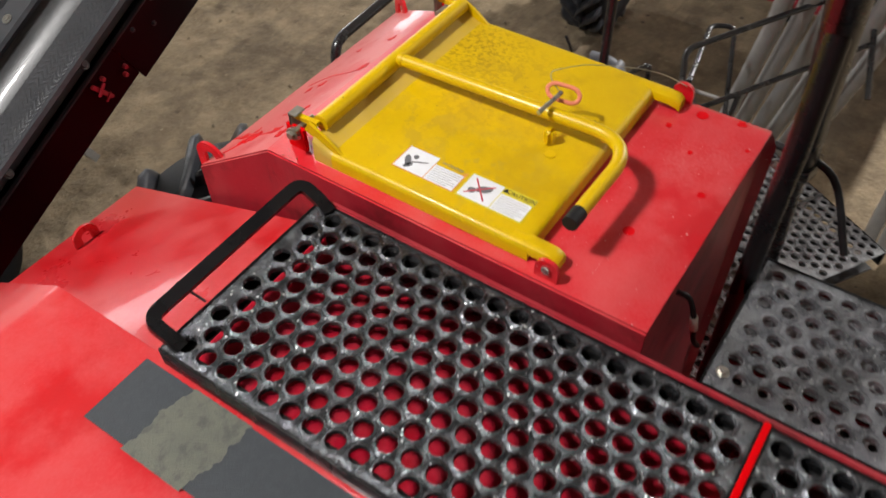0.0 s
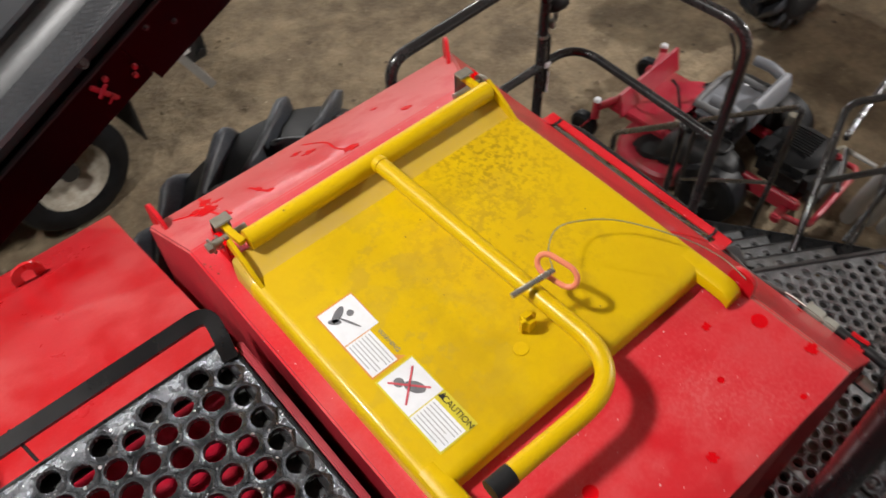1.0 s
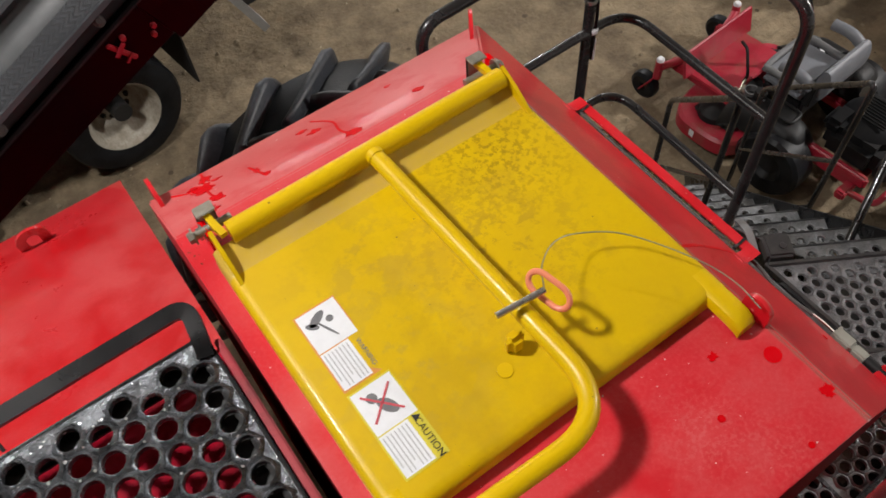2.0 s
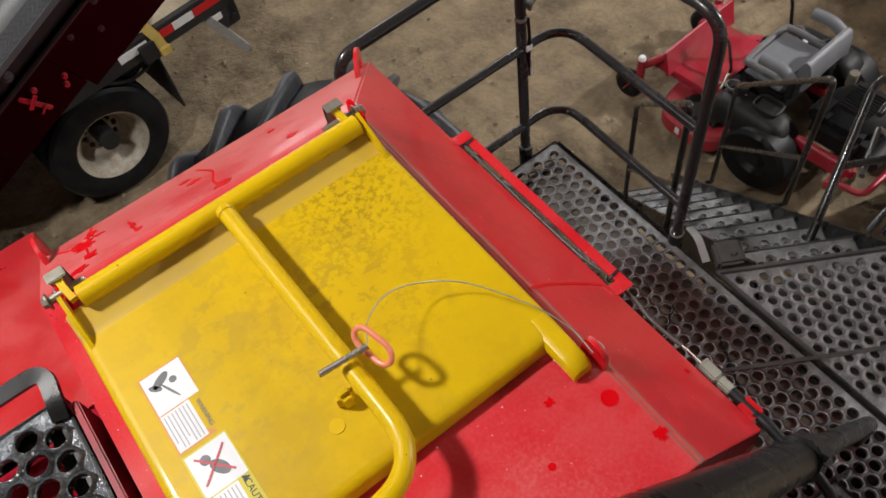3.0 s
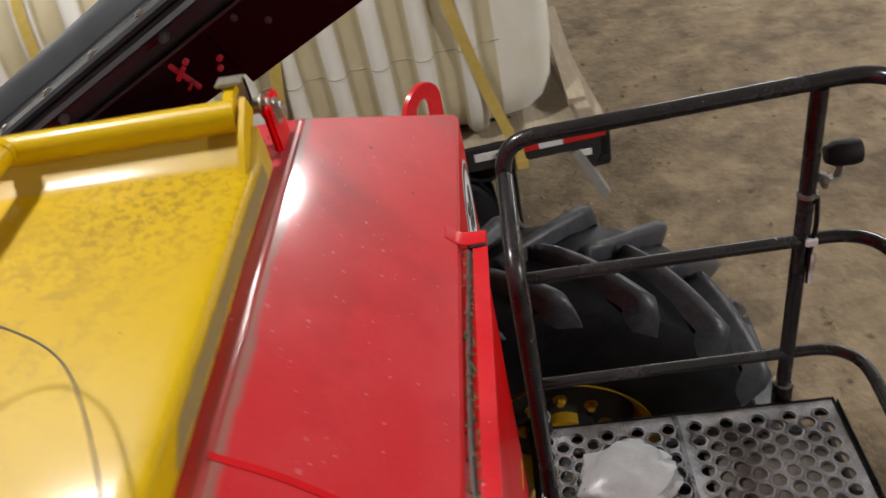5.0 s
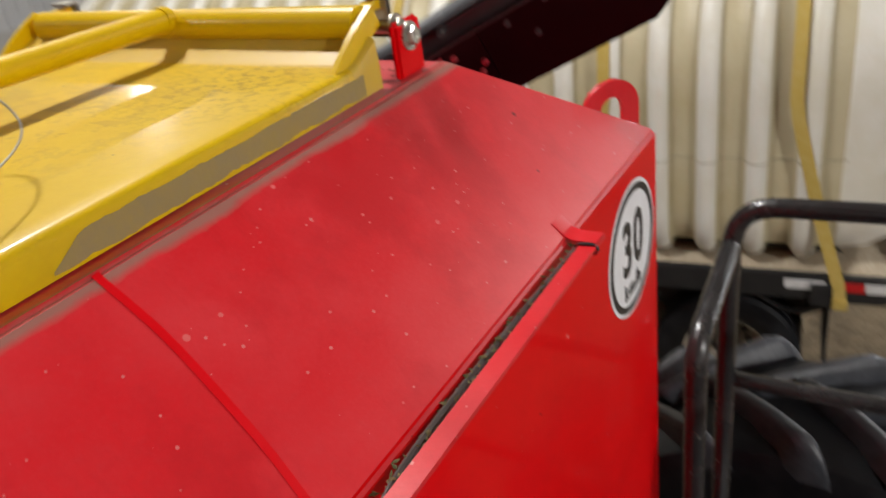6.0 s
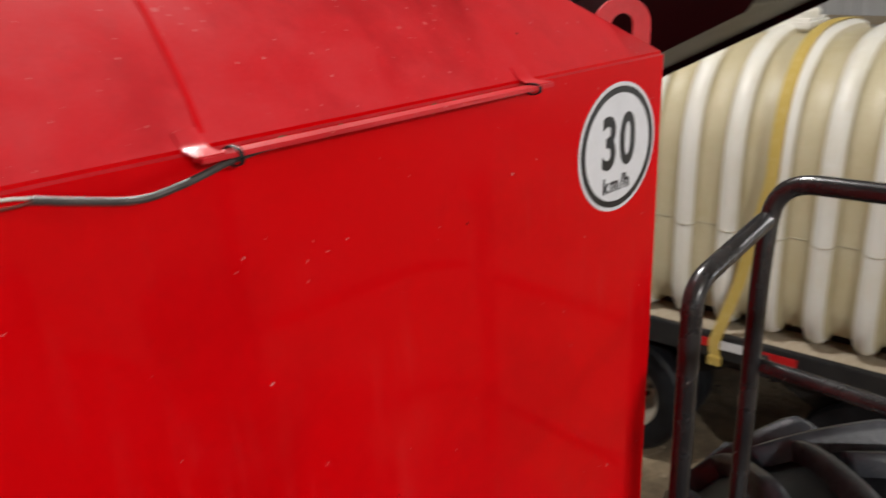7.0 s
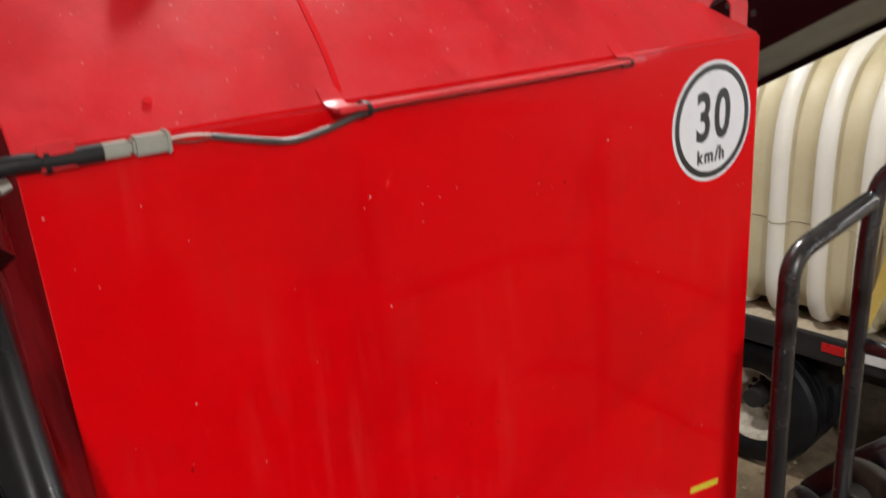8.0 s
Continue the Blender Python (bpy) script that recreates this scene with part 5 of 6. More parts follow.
def plastic_bag():
    V, F, n, m = [], [], 26, 14
    for j in range(m + 1):
        for i in range(n):
            a, ph = 2 * math.pi * i / n, math.pi * j / m
            d = Vector((math.cos(a) * math.sin(ph), math.sin(a) * math.sin(ph), math.cos(ph)))
            k = 1 + 0.35 * noise.noise(d * 1.9 + Vector((3, 1, 2))) + 0.15 * noise.noise(d * 5)
            V.append((0.255 + d.x * 0.125 * k, 0.085 + d.y * 0.115 * k, DZ + 0.045 + max(d.z * 0.045 * k, -0.038)))
    for j in range(m):
        for i in range(n):
            F.append((j * n + i, j * n + (i + 1) % n, (j + 1) * n + (i + 1) % n, (j + 1) * n + i))
    t = thing("plastic_bag", "crumpled pale grey plastic bag lying on the deck", "bag")
    part("film", (V, F), BAG, t)


plastic_bag()


# ---- harvester wheel ----
def lugged_wheel(name, label, centre, R, y0, y1, count, rim_mat, group=""):
    t = thing(name, label, "wheel", group, at=centre)
    w = (y1 - y0) / 2
    r = R - 0.085
    prof = [(R * 0.42, -w * 0.80), (R * 0.48, -w * 0.93), (R * 0.72, -w * 1.0), (r * 0.90, -w * 0.96), (r * 0.965, -w * 0.86), (r, -w * 0.5), (r * 1.004, 0),
            (r, w * 0.5), (r * 0.965, w * 0.86), (r * 0.90, w * 0.96), (R * 0.72, w * 1.0), (R * 0.48, w * 0.93), (R * 0.42, w * 0.80)]
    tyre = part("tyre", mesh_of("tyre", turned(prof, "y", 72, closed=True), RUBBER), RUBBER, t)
    tyre.matrix_parent_inverse = Matrix()
    for s in (-1, 1):
        V, F = [], []
        steps = 14
        for i in range(steps + 1):
            u = i / steps
            h = -0.02 + min(u, 0.9) * (1.13 * w)
            ang = 0.52 * u ** 0.85
            if u > 0.80:
                base, top = r * (0.985 - 0.20 * (u - 0.8) / 0.2), R * (0.992 - 0.215 * ((u - 0.8) / 0.2) ** 1.25)
            else:
                base, top = r * 0.985, R * (1.0 - 0.008 * u)
            half = (0.034 + 0.022 * u) / R
            for a, rr in ((ang - half * 1.6, base), (ang - half * 0.95, base + (top - base) * 0.72), (ang - half * 0.55, top), (ang + half * 0.55, top), (ang + half * 0.95, base + (top - base) * 0.72), (ang + half * 1.6, base)):
                V.append((rr * math.sin(a), s * h, rr * math.cos(a)))
        for i in range(steps):
            for j in range(5):
                a = 6 * i + j
                F.append((a, a + 1, a + 7, a + 6))
        F += [tuple(range(6)), tuple(6 * steps + k for k in range(5, -1, -1))]
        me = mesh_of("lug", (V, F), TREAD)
        for e in me.edges:
            e.use_edge_sharp = False
        for k in range(count):
            ob = new("lug", me)
            ob.parent = tyre
            ob.rotation_euler = (0, 2 * math.pi * (k + (0.5 if s > 0 else 0)) / count, 0)
    # disc inside the rim takes the near-black chassis colour
    disc_part = part("wheel_disc", mesh_of("wheel_disc", turned([(R * 0.11, -w * 0.55), (R * 0.25, -w * 0.5), (R * 0.357, -w * 0.32), (R * 0.357, -w * 0.28), (R * 0.25, -w * 0.42), (R * 0.11, -w * 0.45)], "y", 48, closed=True), DARK_GAP), DARK_GAP, t, "dark wheel disc")
    disc_part.matrix_parent_inverse = Matrix()
    rimp = [(R * 0.352, -w * 0.33), (R * 0.38, -w * 0.70), (R * 0.42, -w * 0.85), (R * 0.44, -w * 0.9), (R * 0.43, -w * 0.78), (R * 0.39, -w * 0.3),
            (R * 0.39, w * 0.7), (R * 0.44, w * 0.9), (R * 0.42, w * 0.8), (R * 0.37, w * 0.2), (R * 0.352, -w * 0.2)]
    rim = part("rim", mesh_of("rim", turned(rimp, "y", 48, closed=True), rim_mat), rim_mat, t)
    rim.matrix_parent_inverse = Matrix()
    hub = part("hub", mesh_of("hub", merge(turned([(0.0001, -w * 0.75), (R * 0.12, -w * 0.72), (R * 0.12, w * 0.2), (0.0001, w * 0.2)], "y", 24),
               *[moved(bolt((0, 0, 0), (0, -1, 0), 0.022, 0.03), Matrix.Translation((R * 0.20 * math.cos(i * 0.785), -w * 0.53, R * 0.20 * math.sin(i * 0.785)))) for i in range(8)]), rim_mat), rim_mat, t)
    hub.matrix_parent_inverse = Matrix()
    return t


lugged_wheel("field_wheel", "large chevron-lugged tyre on a yellow rim under the deck", (0.11, 1.445, 0.96), 0.96, 1.11, 1.78, 16, RIM_YELLOW)
lugged_wheel("tractor_wheel", "large black lugged tractor tyre standing further off", (5.25, 1.52, 0.60), 0.60, 1.30, 1.74, 16, RIM_YELLOW)


# ---- discharge conveyor ----
def conveyor():
    t = thing("discharge_conveyor", "black rubber belt conveyor with dark maroon side panels", "conveyor")
    d = Vector((1, 0, 0.49)).normalized()
    up = Vector((-d.z, 0, d.x))
    O = Vector((-0.145, 0.60, 3.465))
    at = lambda s, y, h: O + d * s + Vector((0, y, 0)) + up * h
    L = -4.2

    def slab(s0, s1, y0, y1, h0, h1, bev=0.004):
        c = box(s0, s1, y0, y1, h0, h1, bev)
        m = Matrix.Translation(O) @ Matrix(((d.x, 0, up.x, 0), (0, 1, 0, 0), (d.z, 0, up.z, 0), (0, 0, 0, 1)))
        return moved(c, m)
    head = [(-0.44, -0.038), (-0.047, -0.038), (-0.006, -0.016), (0.012, 0.010), (0.012, 0.125), (-0.44, 0.125)]
    n = len(head)
    V = [tuple(at(a, y, h)) for y in (-0.001, 0.012) for a, h in head]
    F = [tuple(range(n)), tuple(range(2 * n - 1, n - 1, -1))] + [(k, (k + 1) % n, n + (k + 1) % n, n + k) for k in range(n)]
    part("side_panel", merge(slab(L, -0.44, 0, 0.012, -0.012, 0.125), (V, F)), MAROON, t)
    part("side_panel", slab(L, 0.0, 0.86, 0.872, 0.0, 0.125), MAROON, t)
    for y in (0.004, 0.868):
        q = 1 if y < 0.4 else -1
        part("edge_strip", slab(L, 0.0, y - 0.008, y + 0.010, 0.125, 0.131, 0.002), BELT_EDGE, t)
        part("edge_apron", sweep([at(L, y + q * 0.02, 0.158), at(0.01, y + q * 0.02, 0.158)], [(-q * 0.022, -0.024), (-q * 0.014, 0.004), (q * 0.006, 0.034), (q * 0.024, 0.040), (q * 0.03, 0.028), (q * 0.012, 0.02), (q * 0.0, -0.004), (-q * 0.008, -0.026)]), BELT_EDGE, t)
        for k in range(11):
            part("apron_bolt", bolt(at(-0.16 - 0.37 * k, y - q * 0.0, 0.168), (0, -q * 0.75, 0.66), 0.010, 0.006), GREY_EDGE, t)

    def strip(prof, th=0.008):
        """A sheet along the conveyor with the given section, and with thickness."""
        m, n = len(prof), 40
        V, F = [], []
        for i in range(n + 1):
            q = L - L * i / n
            V += [tuple(at(q, y, h)) for y, h in prof] + [tuple(at(q, y, h - th)) for y, h in prof]
        for i in range(n):
            for j in range(m - 1):
                c = i * 2 * m + j
                F += [(c, c + 1, c + 2 * m + 1, c + 2 * m), (c + m + 1, c + m, c + 3 * m, c + 3 * m + 1)]
            for j in (0, m - 1):
                c = i * 2 * m + j
                F.append((c, c + 2 * m, c + 3 * m, c + m) if j else (c, c + m, c + 3 * m, c + 2 * m))
        return V, F
    part("belt", strip([(0.030, 0.158), (0.055, 0.140), (0.10, 0.126), (0.16, 0.122), (0.215, 0.126)]), BELT_ZIGZAG, t, "black belt with a fine zigzag tread")
    part("belt_centre", strip([(0.216, 0.124), (0.25, 0.132), (0.285, 0.158), (0.30, 0.186)]), BELT_SMOOTH, t)
    part("clamp_bar", strip([(0.285, 0.192), (0.292, 0.202), (0.37, 0.206), (0.378, 0.198)], 0.012), BELT_EDGE, t, "grey clamp bar with round bolts")
    for k in range(19):
        part("bar_bolt", bolt(at(-0.315 - 0.2 * k, 0.327, 0.206), tuple(up), 0.011, 0.007), CHROME, t)
    part("belt_return_side", strip([(0.38, 0.190), (0.45, 0.150), (0.60, 0.140), (0.72, 0.165), (0.76, 0.19)]), BELT, t)
    part("far_skirt", strip([(0.75, 0.185), (0.79, 0.235), (0.85, 0.262), (0.868, 0.255)], 0.010), BELT_EDGE, t)
    part("return_belt", slab(L, -0.02, 0.03, 0.85, 0.02, 0.035), BELT, t)
    part("head_roller", tube([at(-0.075, 0.03, 0.05), at(-0.075, 0.84, 0.05)], 0.068, 20), BELT, t)
    part("end_plate", slab(-0.004, 0.004, 0.0, 0.10, 0.0, 0.123, 0.001), MAROON, t)
    turnm = lambda s0, h0, a: Matrix.Translation(O) @ Matrix(((d.x, 0, up.x, 0), (0, 1, 0, 0), (d.z, 0, up.z, 0), (0, 0, 0, 1))) @ Matrix.Translation((s0, 0, h0)) @ Euler((0, radians(a), 0)).to_matrix().to_4x4()
    for s0, h0 in ((-0.56, 0.07), (-1.29, 0.05)):
        latch = part("latch", moved(merge(box(-0.045, 0.045, -0.010, 0.0, -0.007, 0.007, 0.003)), turnm(s0, h0, 78)), MOWER_RED, t, "small red latch")
        part("latch_arm", moved(box(-0.016, 0.028, -0.016, -0.010, -0.006, 0.006, 0.002), turnm(s0 - 0.004, h0 + 0.01, -22)), MOWER_RED, latch)
        part("latch_arm", moved(box(-0.022, 0.012, -0.014, -0.010, -0.005, 0.005, 0.002), turnm(s0 + 0.004, h0 - 0.022, -18)), MOWER_RED, latch)
        part("knob", moved(turned([(0.0001, -0.012), (0.007, -0.012), (0.008, -0.008), (0.008, 0.0)], "y", 14), turnm(s0 + 0.03, h0 + 0.026, 0)), MOWER_RED, latch)
    for s0, h0 in ((-0.475, 0.036), (-0.458, 0.055)):
        part("catch", moved(turned([(0.0001, -0.012), (0.0065, -0.012), (0.008, -0.008), (0.008, 0.0)], "y", 14), turnm(s0, h0, 0)), MOWER_RED, t)
    for s, h in ((-0.17, 0.085), (-0.25, 0.115), (-0.30, 0.055), (-0.36, 0.105), (-0.10, 0.12)):
        part("bolt", bolt(at(s, -0.002, h), (0, -1, 0), 0.006), BELT_EDGE, t)
    part("bracket", slab(-0.205, -0.16, -0.015, 0.0, 0.128, 0.134, 0.002), CHROME, t)
    for y in (0.05, 0.82):
        part("leg", tube([at(-3.2, y, -0.02), Vector((*at(-3.2, y, 0).xy, 0.0))], 0.05, 12), DARK_GAP, t)
        part("arm", tube([at(-1.9, y, -0.1), Vector((-2.2, min(y + 0.2, 0.35), 2.4))], 0.04, 12), DARK_GAP, t)


conveyor()


# ---- trailer with tank ----
def road_wheel(parent_name, label, x, y, z, R, group):
    t = thing(parent_name, label, "wheel", group, at=(x, y, z))
    w = 0.13
    def put(nm, ch, mat, lab=""):
        o = part(nm, mesh_of(nm, ch, mat), mat, t, lab)
        o.matrix_parent_inverse = Matrix()
        return o
    for dy in (0.0, 0.33):
        prof = [(R * 0.57, -w * 0.85), (R * 0.62, -w), (R * 0.82, -w * 1.08), (R * 0.955, -w * 0.95), (R, -w * 0.75), (R, -w * 0.3), (R * 0.985, -w * 0.27), (R * 0.985, -w * 0.17), (R, -w * 0.14),
                (R, w * 0.14), (R * 0.985, w * 0.17), (R * 0.985, w * 0.27), (R, w * 0.3), (R, w * 0.75), (R * 0.955, w * 0.95), (R * 0.82, w * 1.08), (R * 0.62, w), (R * 0.57, w * 0.85)]
        put("tyre", ([(a, b + dy, c) for a, b, c in turned(prof, "y", 56, closed=True)[0]], turned(prof, "y", 56, closed=True)[1]), RUBBER)
    rp = [(R * 0.15, 0.09), (R * 0.34, 0.10), (R * 0.42, 0.06), (R * 0.50, -0.02), (R * 0.55, -w * 0.8), (R * 0.60, -w * 0.98), (R * 0.585, -w * 0.80), (R * 0.55, -0.01), (R * 0.55, w), (R * 0.15, w)]
    rim = put("rim", turned(rp, "y", 48, closed=True), RIM_WHITE, "dirty white steel rim")
    # hub is near-black against the pale rim
    hub = put("hub", merge(turned([(0.0001, -0.03), (R * 0.10, -0.03), (R * 0.14, 0.03), (R * 0.15, 0.10), (0.0001, 0.10)], "y", 24),
        *[moved(bolt((0, 0, 0), (0, -1, 0), 0.016, 0.025), Matrix.Translation((R * 0.26 * math.cos(i * 0.628), 0.095, R * 0.26 * math.sin(i * 0.628)))) for i in range(10)]), DARK_GAP, "dark hub")
    return t


def trailer():
    t = thing("flatbed_trailer", "long black flatbed trailer with red and white reflective tape", "trailer")
    zt = 1.15
    part("bed", box(-8, 0.70, 3.56, 5.95, zt - 0.06, zt, 0.008), TIMBER, t, "weathered timber trailer bed")
    part("side_rail", box(-8, 0.69, 3.50, 3.56, zt - 0.15, zt + 0.015, 0.006), DARK_GAP, t)
    part("rear_rail", box(0.62, 0.695, 3.50, 5.98, zt - 0.30, zt - 0.065, 0.006), DARK_GAP, t)
    part("main_beam", merge(box(-8, 0.4, 4.1, 4.25, 0.62, zt - 0.06, 0.01), box(-8, 0.4, 5.25, 5.4, 0.62, zt - 0.06, 0.01)), DARK_GAP, t)
    x, k = 0.665, 0
    for seg, colour in ((0.29, "r"), (0.17, "w"), (0.18, "r"), (0.03, ""), (0.23, "w"), (0.79, ""), (0.28, "r"), (0.20, "w"), (0.22, "r"), (0.6, ""), (0.22, "w"), (0.25, "r"), (0.2, "w")):
        if colour:
            part("reflective_tape", box(x - seg, x - 0.004, 3.494, 3.5, zt - 0.075, zt - 0.015, 0.0005), TAPE_RED if colour == "r" else TAPE_WHITE, t)
        x -= seg
    for xx in (-0.03, -1.25, -2.5):
        part("stake_pocket", box(xx - 0.06, xx + 0.06, 3.46, 3.50, zt - 0.17, zt - 0.03, 0.006), DARK_GAP, t)
    part("tail_bracket", merge(box(0.50, 0.69, 3.50, 3.56, zt - 0.32, zt - 0.14, 0.01)), DARK_GAP, t)
    part("plate", box(0.48, 0.56, 3.485, 3.495, zt - 0.20, zt - 0.15, 0.002), TAPE_WHITE, t)
    part("tail_light", disc((0.64, 3.50, zt - 0.25), 0.028, 0.02, (0, -1, 0)), PLASTIC_BLACK, t, "unlit dark tail light")
    part("drop_leg", sweep([(0.46, 3.525, 0.99), (0.55, 3.515, 0.80), (0.645, 3.505, 0.595)], flat_section(0.095, 0.06)), GREY_PAINT, t, "grey square steel drop leg")
    part("mud_flap", box(0.02, 0.035, 3.55, 4.2, 0.42, 1.0, 0.004), DARK_GAP, t)
    for a in (-0.56, -2.22):
        part("axle", tube([(a, 3.6, 0.50), (a, 5.9, 0.50)], 0.07, 14), DARK_GAP, t)
    for a in (-0.56, -2.22):
        pts = [(a + 0.62 * math.cos(q), 3.86, 0.50 + 0.60 * math.sin(q)) for q in [math.pi * (0.12 + 0.76 * i / 14) for i in range(15)]]
        part("mudguard", sweep(pts, flat_section(0.62, 0.012), up=(0, 1, 0)), DARK_GAP, t)
    part("bed_timber", box(0.50, 0.60, 3.60, 5.9, zt, zt + 0.10, 0.006), TIMBER, t, "pale timber across the bed end")
    part("cable_run", tube(smooth_path([(0.1, 3.58, 0.95), (-0.2, 3.6, 0.85), (-0.6, 3.62, 1.02), (-1.2, 3.6, 0.9)]), 0.014, 8), PLASTIC_BLACK, t)
    return t


TURN = Matrix.Translation((0.05, 3.5, 0)) @ Matrix.Rotation(radians(7), 4, "Z") @ Matrix.Translation((-0.05, -3.5, 0))


def parked_askew(ob):
    ob.matrix_basis = TURN @ ob.matrix_basis


parked_askew(trailer())
for a in (-0.56, -2.22):
    # wheels at y 5.30 are unseen, added to darken the space under the bed
    for y in (3.72, 5.30):
        parked_askew(road_wheel("trailer_wheel", "dirty twin trailer wheel with pale steel rim under the flatbed", a, y, 0.46, 0.46, "trailer wheels"))


def tank():
    t = thing("liquid_tank", "white ribbed polyethylene tank lying on the flatbed trailer", "tank")
    zc, yc, R = 2.085, 4.56, 0.94
    prof = [(0.0001, 0.47), (0.30, 0.465), (0.56, 0.44), (0.72, 0.39), (0.82, 0.31), (0.87, 0.20), (0.885, 0.05)]
    x = 0.04
    pitch = 0.28
    wide = pitch / 0.245
    for k in range(20):
        b = x - pitch * k
        prof += [(R + q, b - g * wide) for q, g in ((-0.055, 0.012), (-0.055, 0.090), (-0.048, 0.102), (-0.020, 0.115), (-0.002, 0.132), (0.006, 0.155), (0.006, 0.178), (-0.002, 0.201), (-0.020, 0.218), (-0.048, 0.233))]
    end = x - pitch * 20
    prof += [(0.885, end), (0.85, end - 0.2), (0.6, end - 0.4), (0.0001, end - 0.44)]
    ch = turned(prof, "x", 96, (0, yc, zc))
    def shaped(p):
        dy, dz = p[1] - yc, p[2] - zc
        r = math.hypot(dy, dz) or 1e-6
        c, q = dy / r, dz / r
        e = 2.9 if q > 0 else 2.9 + 5.0 * min(1, -q * 1.6)
        k = (abs(c) ** e + abs(q) ** e) ** (-1 / e)
        return (p[0], yc + dy * k * 1.065, max(zc + dz * k, 1.155))
    squash = [shaped(p) for p in ch[0]]
    shell = part("shell", (squash, ch[1]), POLY, t)
    shell.data.materials.append(POLY_GROOVE)
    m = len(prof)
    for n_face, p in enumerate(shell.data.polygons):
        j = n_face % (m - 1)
        # faces of the rib grooves take the darker tan colour
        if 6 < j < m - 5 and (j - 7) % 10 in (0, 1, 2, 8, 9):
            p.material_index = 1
    part("lid", merge(turned([(0.0001, zc + R + 0.085), (0.19, zc + R + 0.085), (0.205, zc + R + 0.07), (0.205, zc + R - 0.05)], "z", 32, (-1.62, yc, 0)), box(-1.84, -1.4, yc - 0.2, yc + 0.2, zc + R - 0.05, zc + R + 0.03, 0.02)), POLY, t, "white screw lid")
    part("lid_handle", tube(fillet([(-1.72, yc, zc + R + 0.085), (-1.72, yc, zc + R + 0.115), (-1.52, yc, zc + R + 0.115), (-1.52, yc, zc + R + 0.085)], 0.02), 0.012, 8), TAPE_RED, t, "red lid bar")
    seam_path = []
    for r, h in prof[6:-3]:
        q = shaped((h, yc - (r + 0.001) * math.cos(0.245), zc - (r + 0.001) * math.sin(0.245)))
        seam_path.append(q)
    part("seam", tube(seam_path, 0.0035, 6), POLY_SEAM, t)
    for x0 in (-0.24, -1.54, -2.9):
        s = thing("ratchet_strap", "faded yellow webbing strap over the tank", "strap", "tank straps")
        lean = 0.30 if x0 > -1 else 0.12
        pts = []
        for i in range(31):
            a = math.radians(-30 + 240 * i / 30)
            q = shaped((0, yc - (R + 0.014) * math.cos(a), zc + (R + 0.014) * math.sin(a)))
            k = max(0.0, (2.2 - q[2]) / 1.2)
            pts.append((x0 + (lean * k if x0 > -1 else 0.24 - 0.24 * k), q[1], q[2]))
        foot = x0 + (0.30 if x0 > -1 else 0.0)
        pts = [(foot + 0.015, 3.480, 1.01), (foot, 3.483, 1.12)] + pts + [(foot, 5.97, 1.1)]
        part("webbing", sweep(pts, flat_section(0.072, 0.004), up=(0, -1, 0)), STRAP, s)
        part("hook", box(foot - 0.03, foot + 0.06, 3.462, 3.494, 0.96, 1.03, 0.008), STRAP, s)
        parked_askew(s)
    return t


parked_askew(tank())
timber_post = thing("timber_post", "pale weathered timber board leaning at the bed end", "timber")
part("board", sweep([(0.53, 3.70, 1.26), (0.60, 4.9, 1.42)], flat_section(0.12, 0.05)), TIMBER, timber_post)
parked_askew(timber_post)


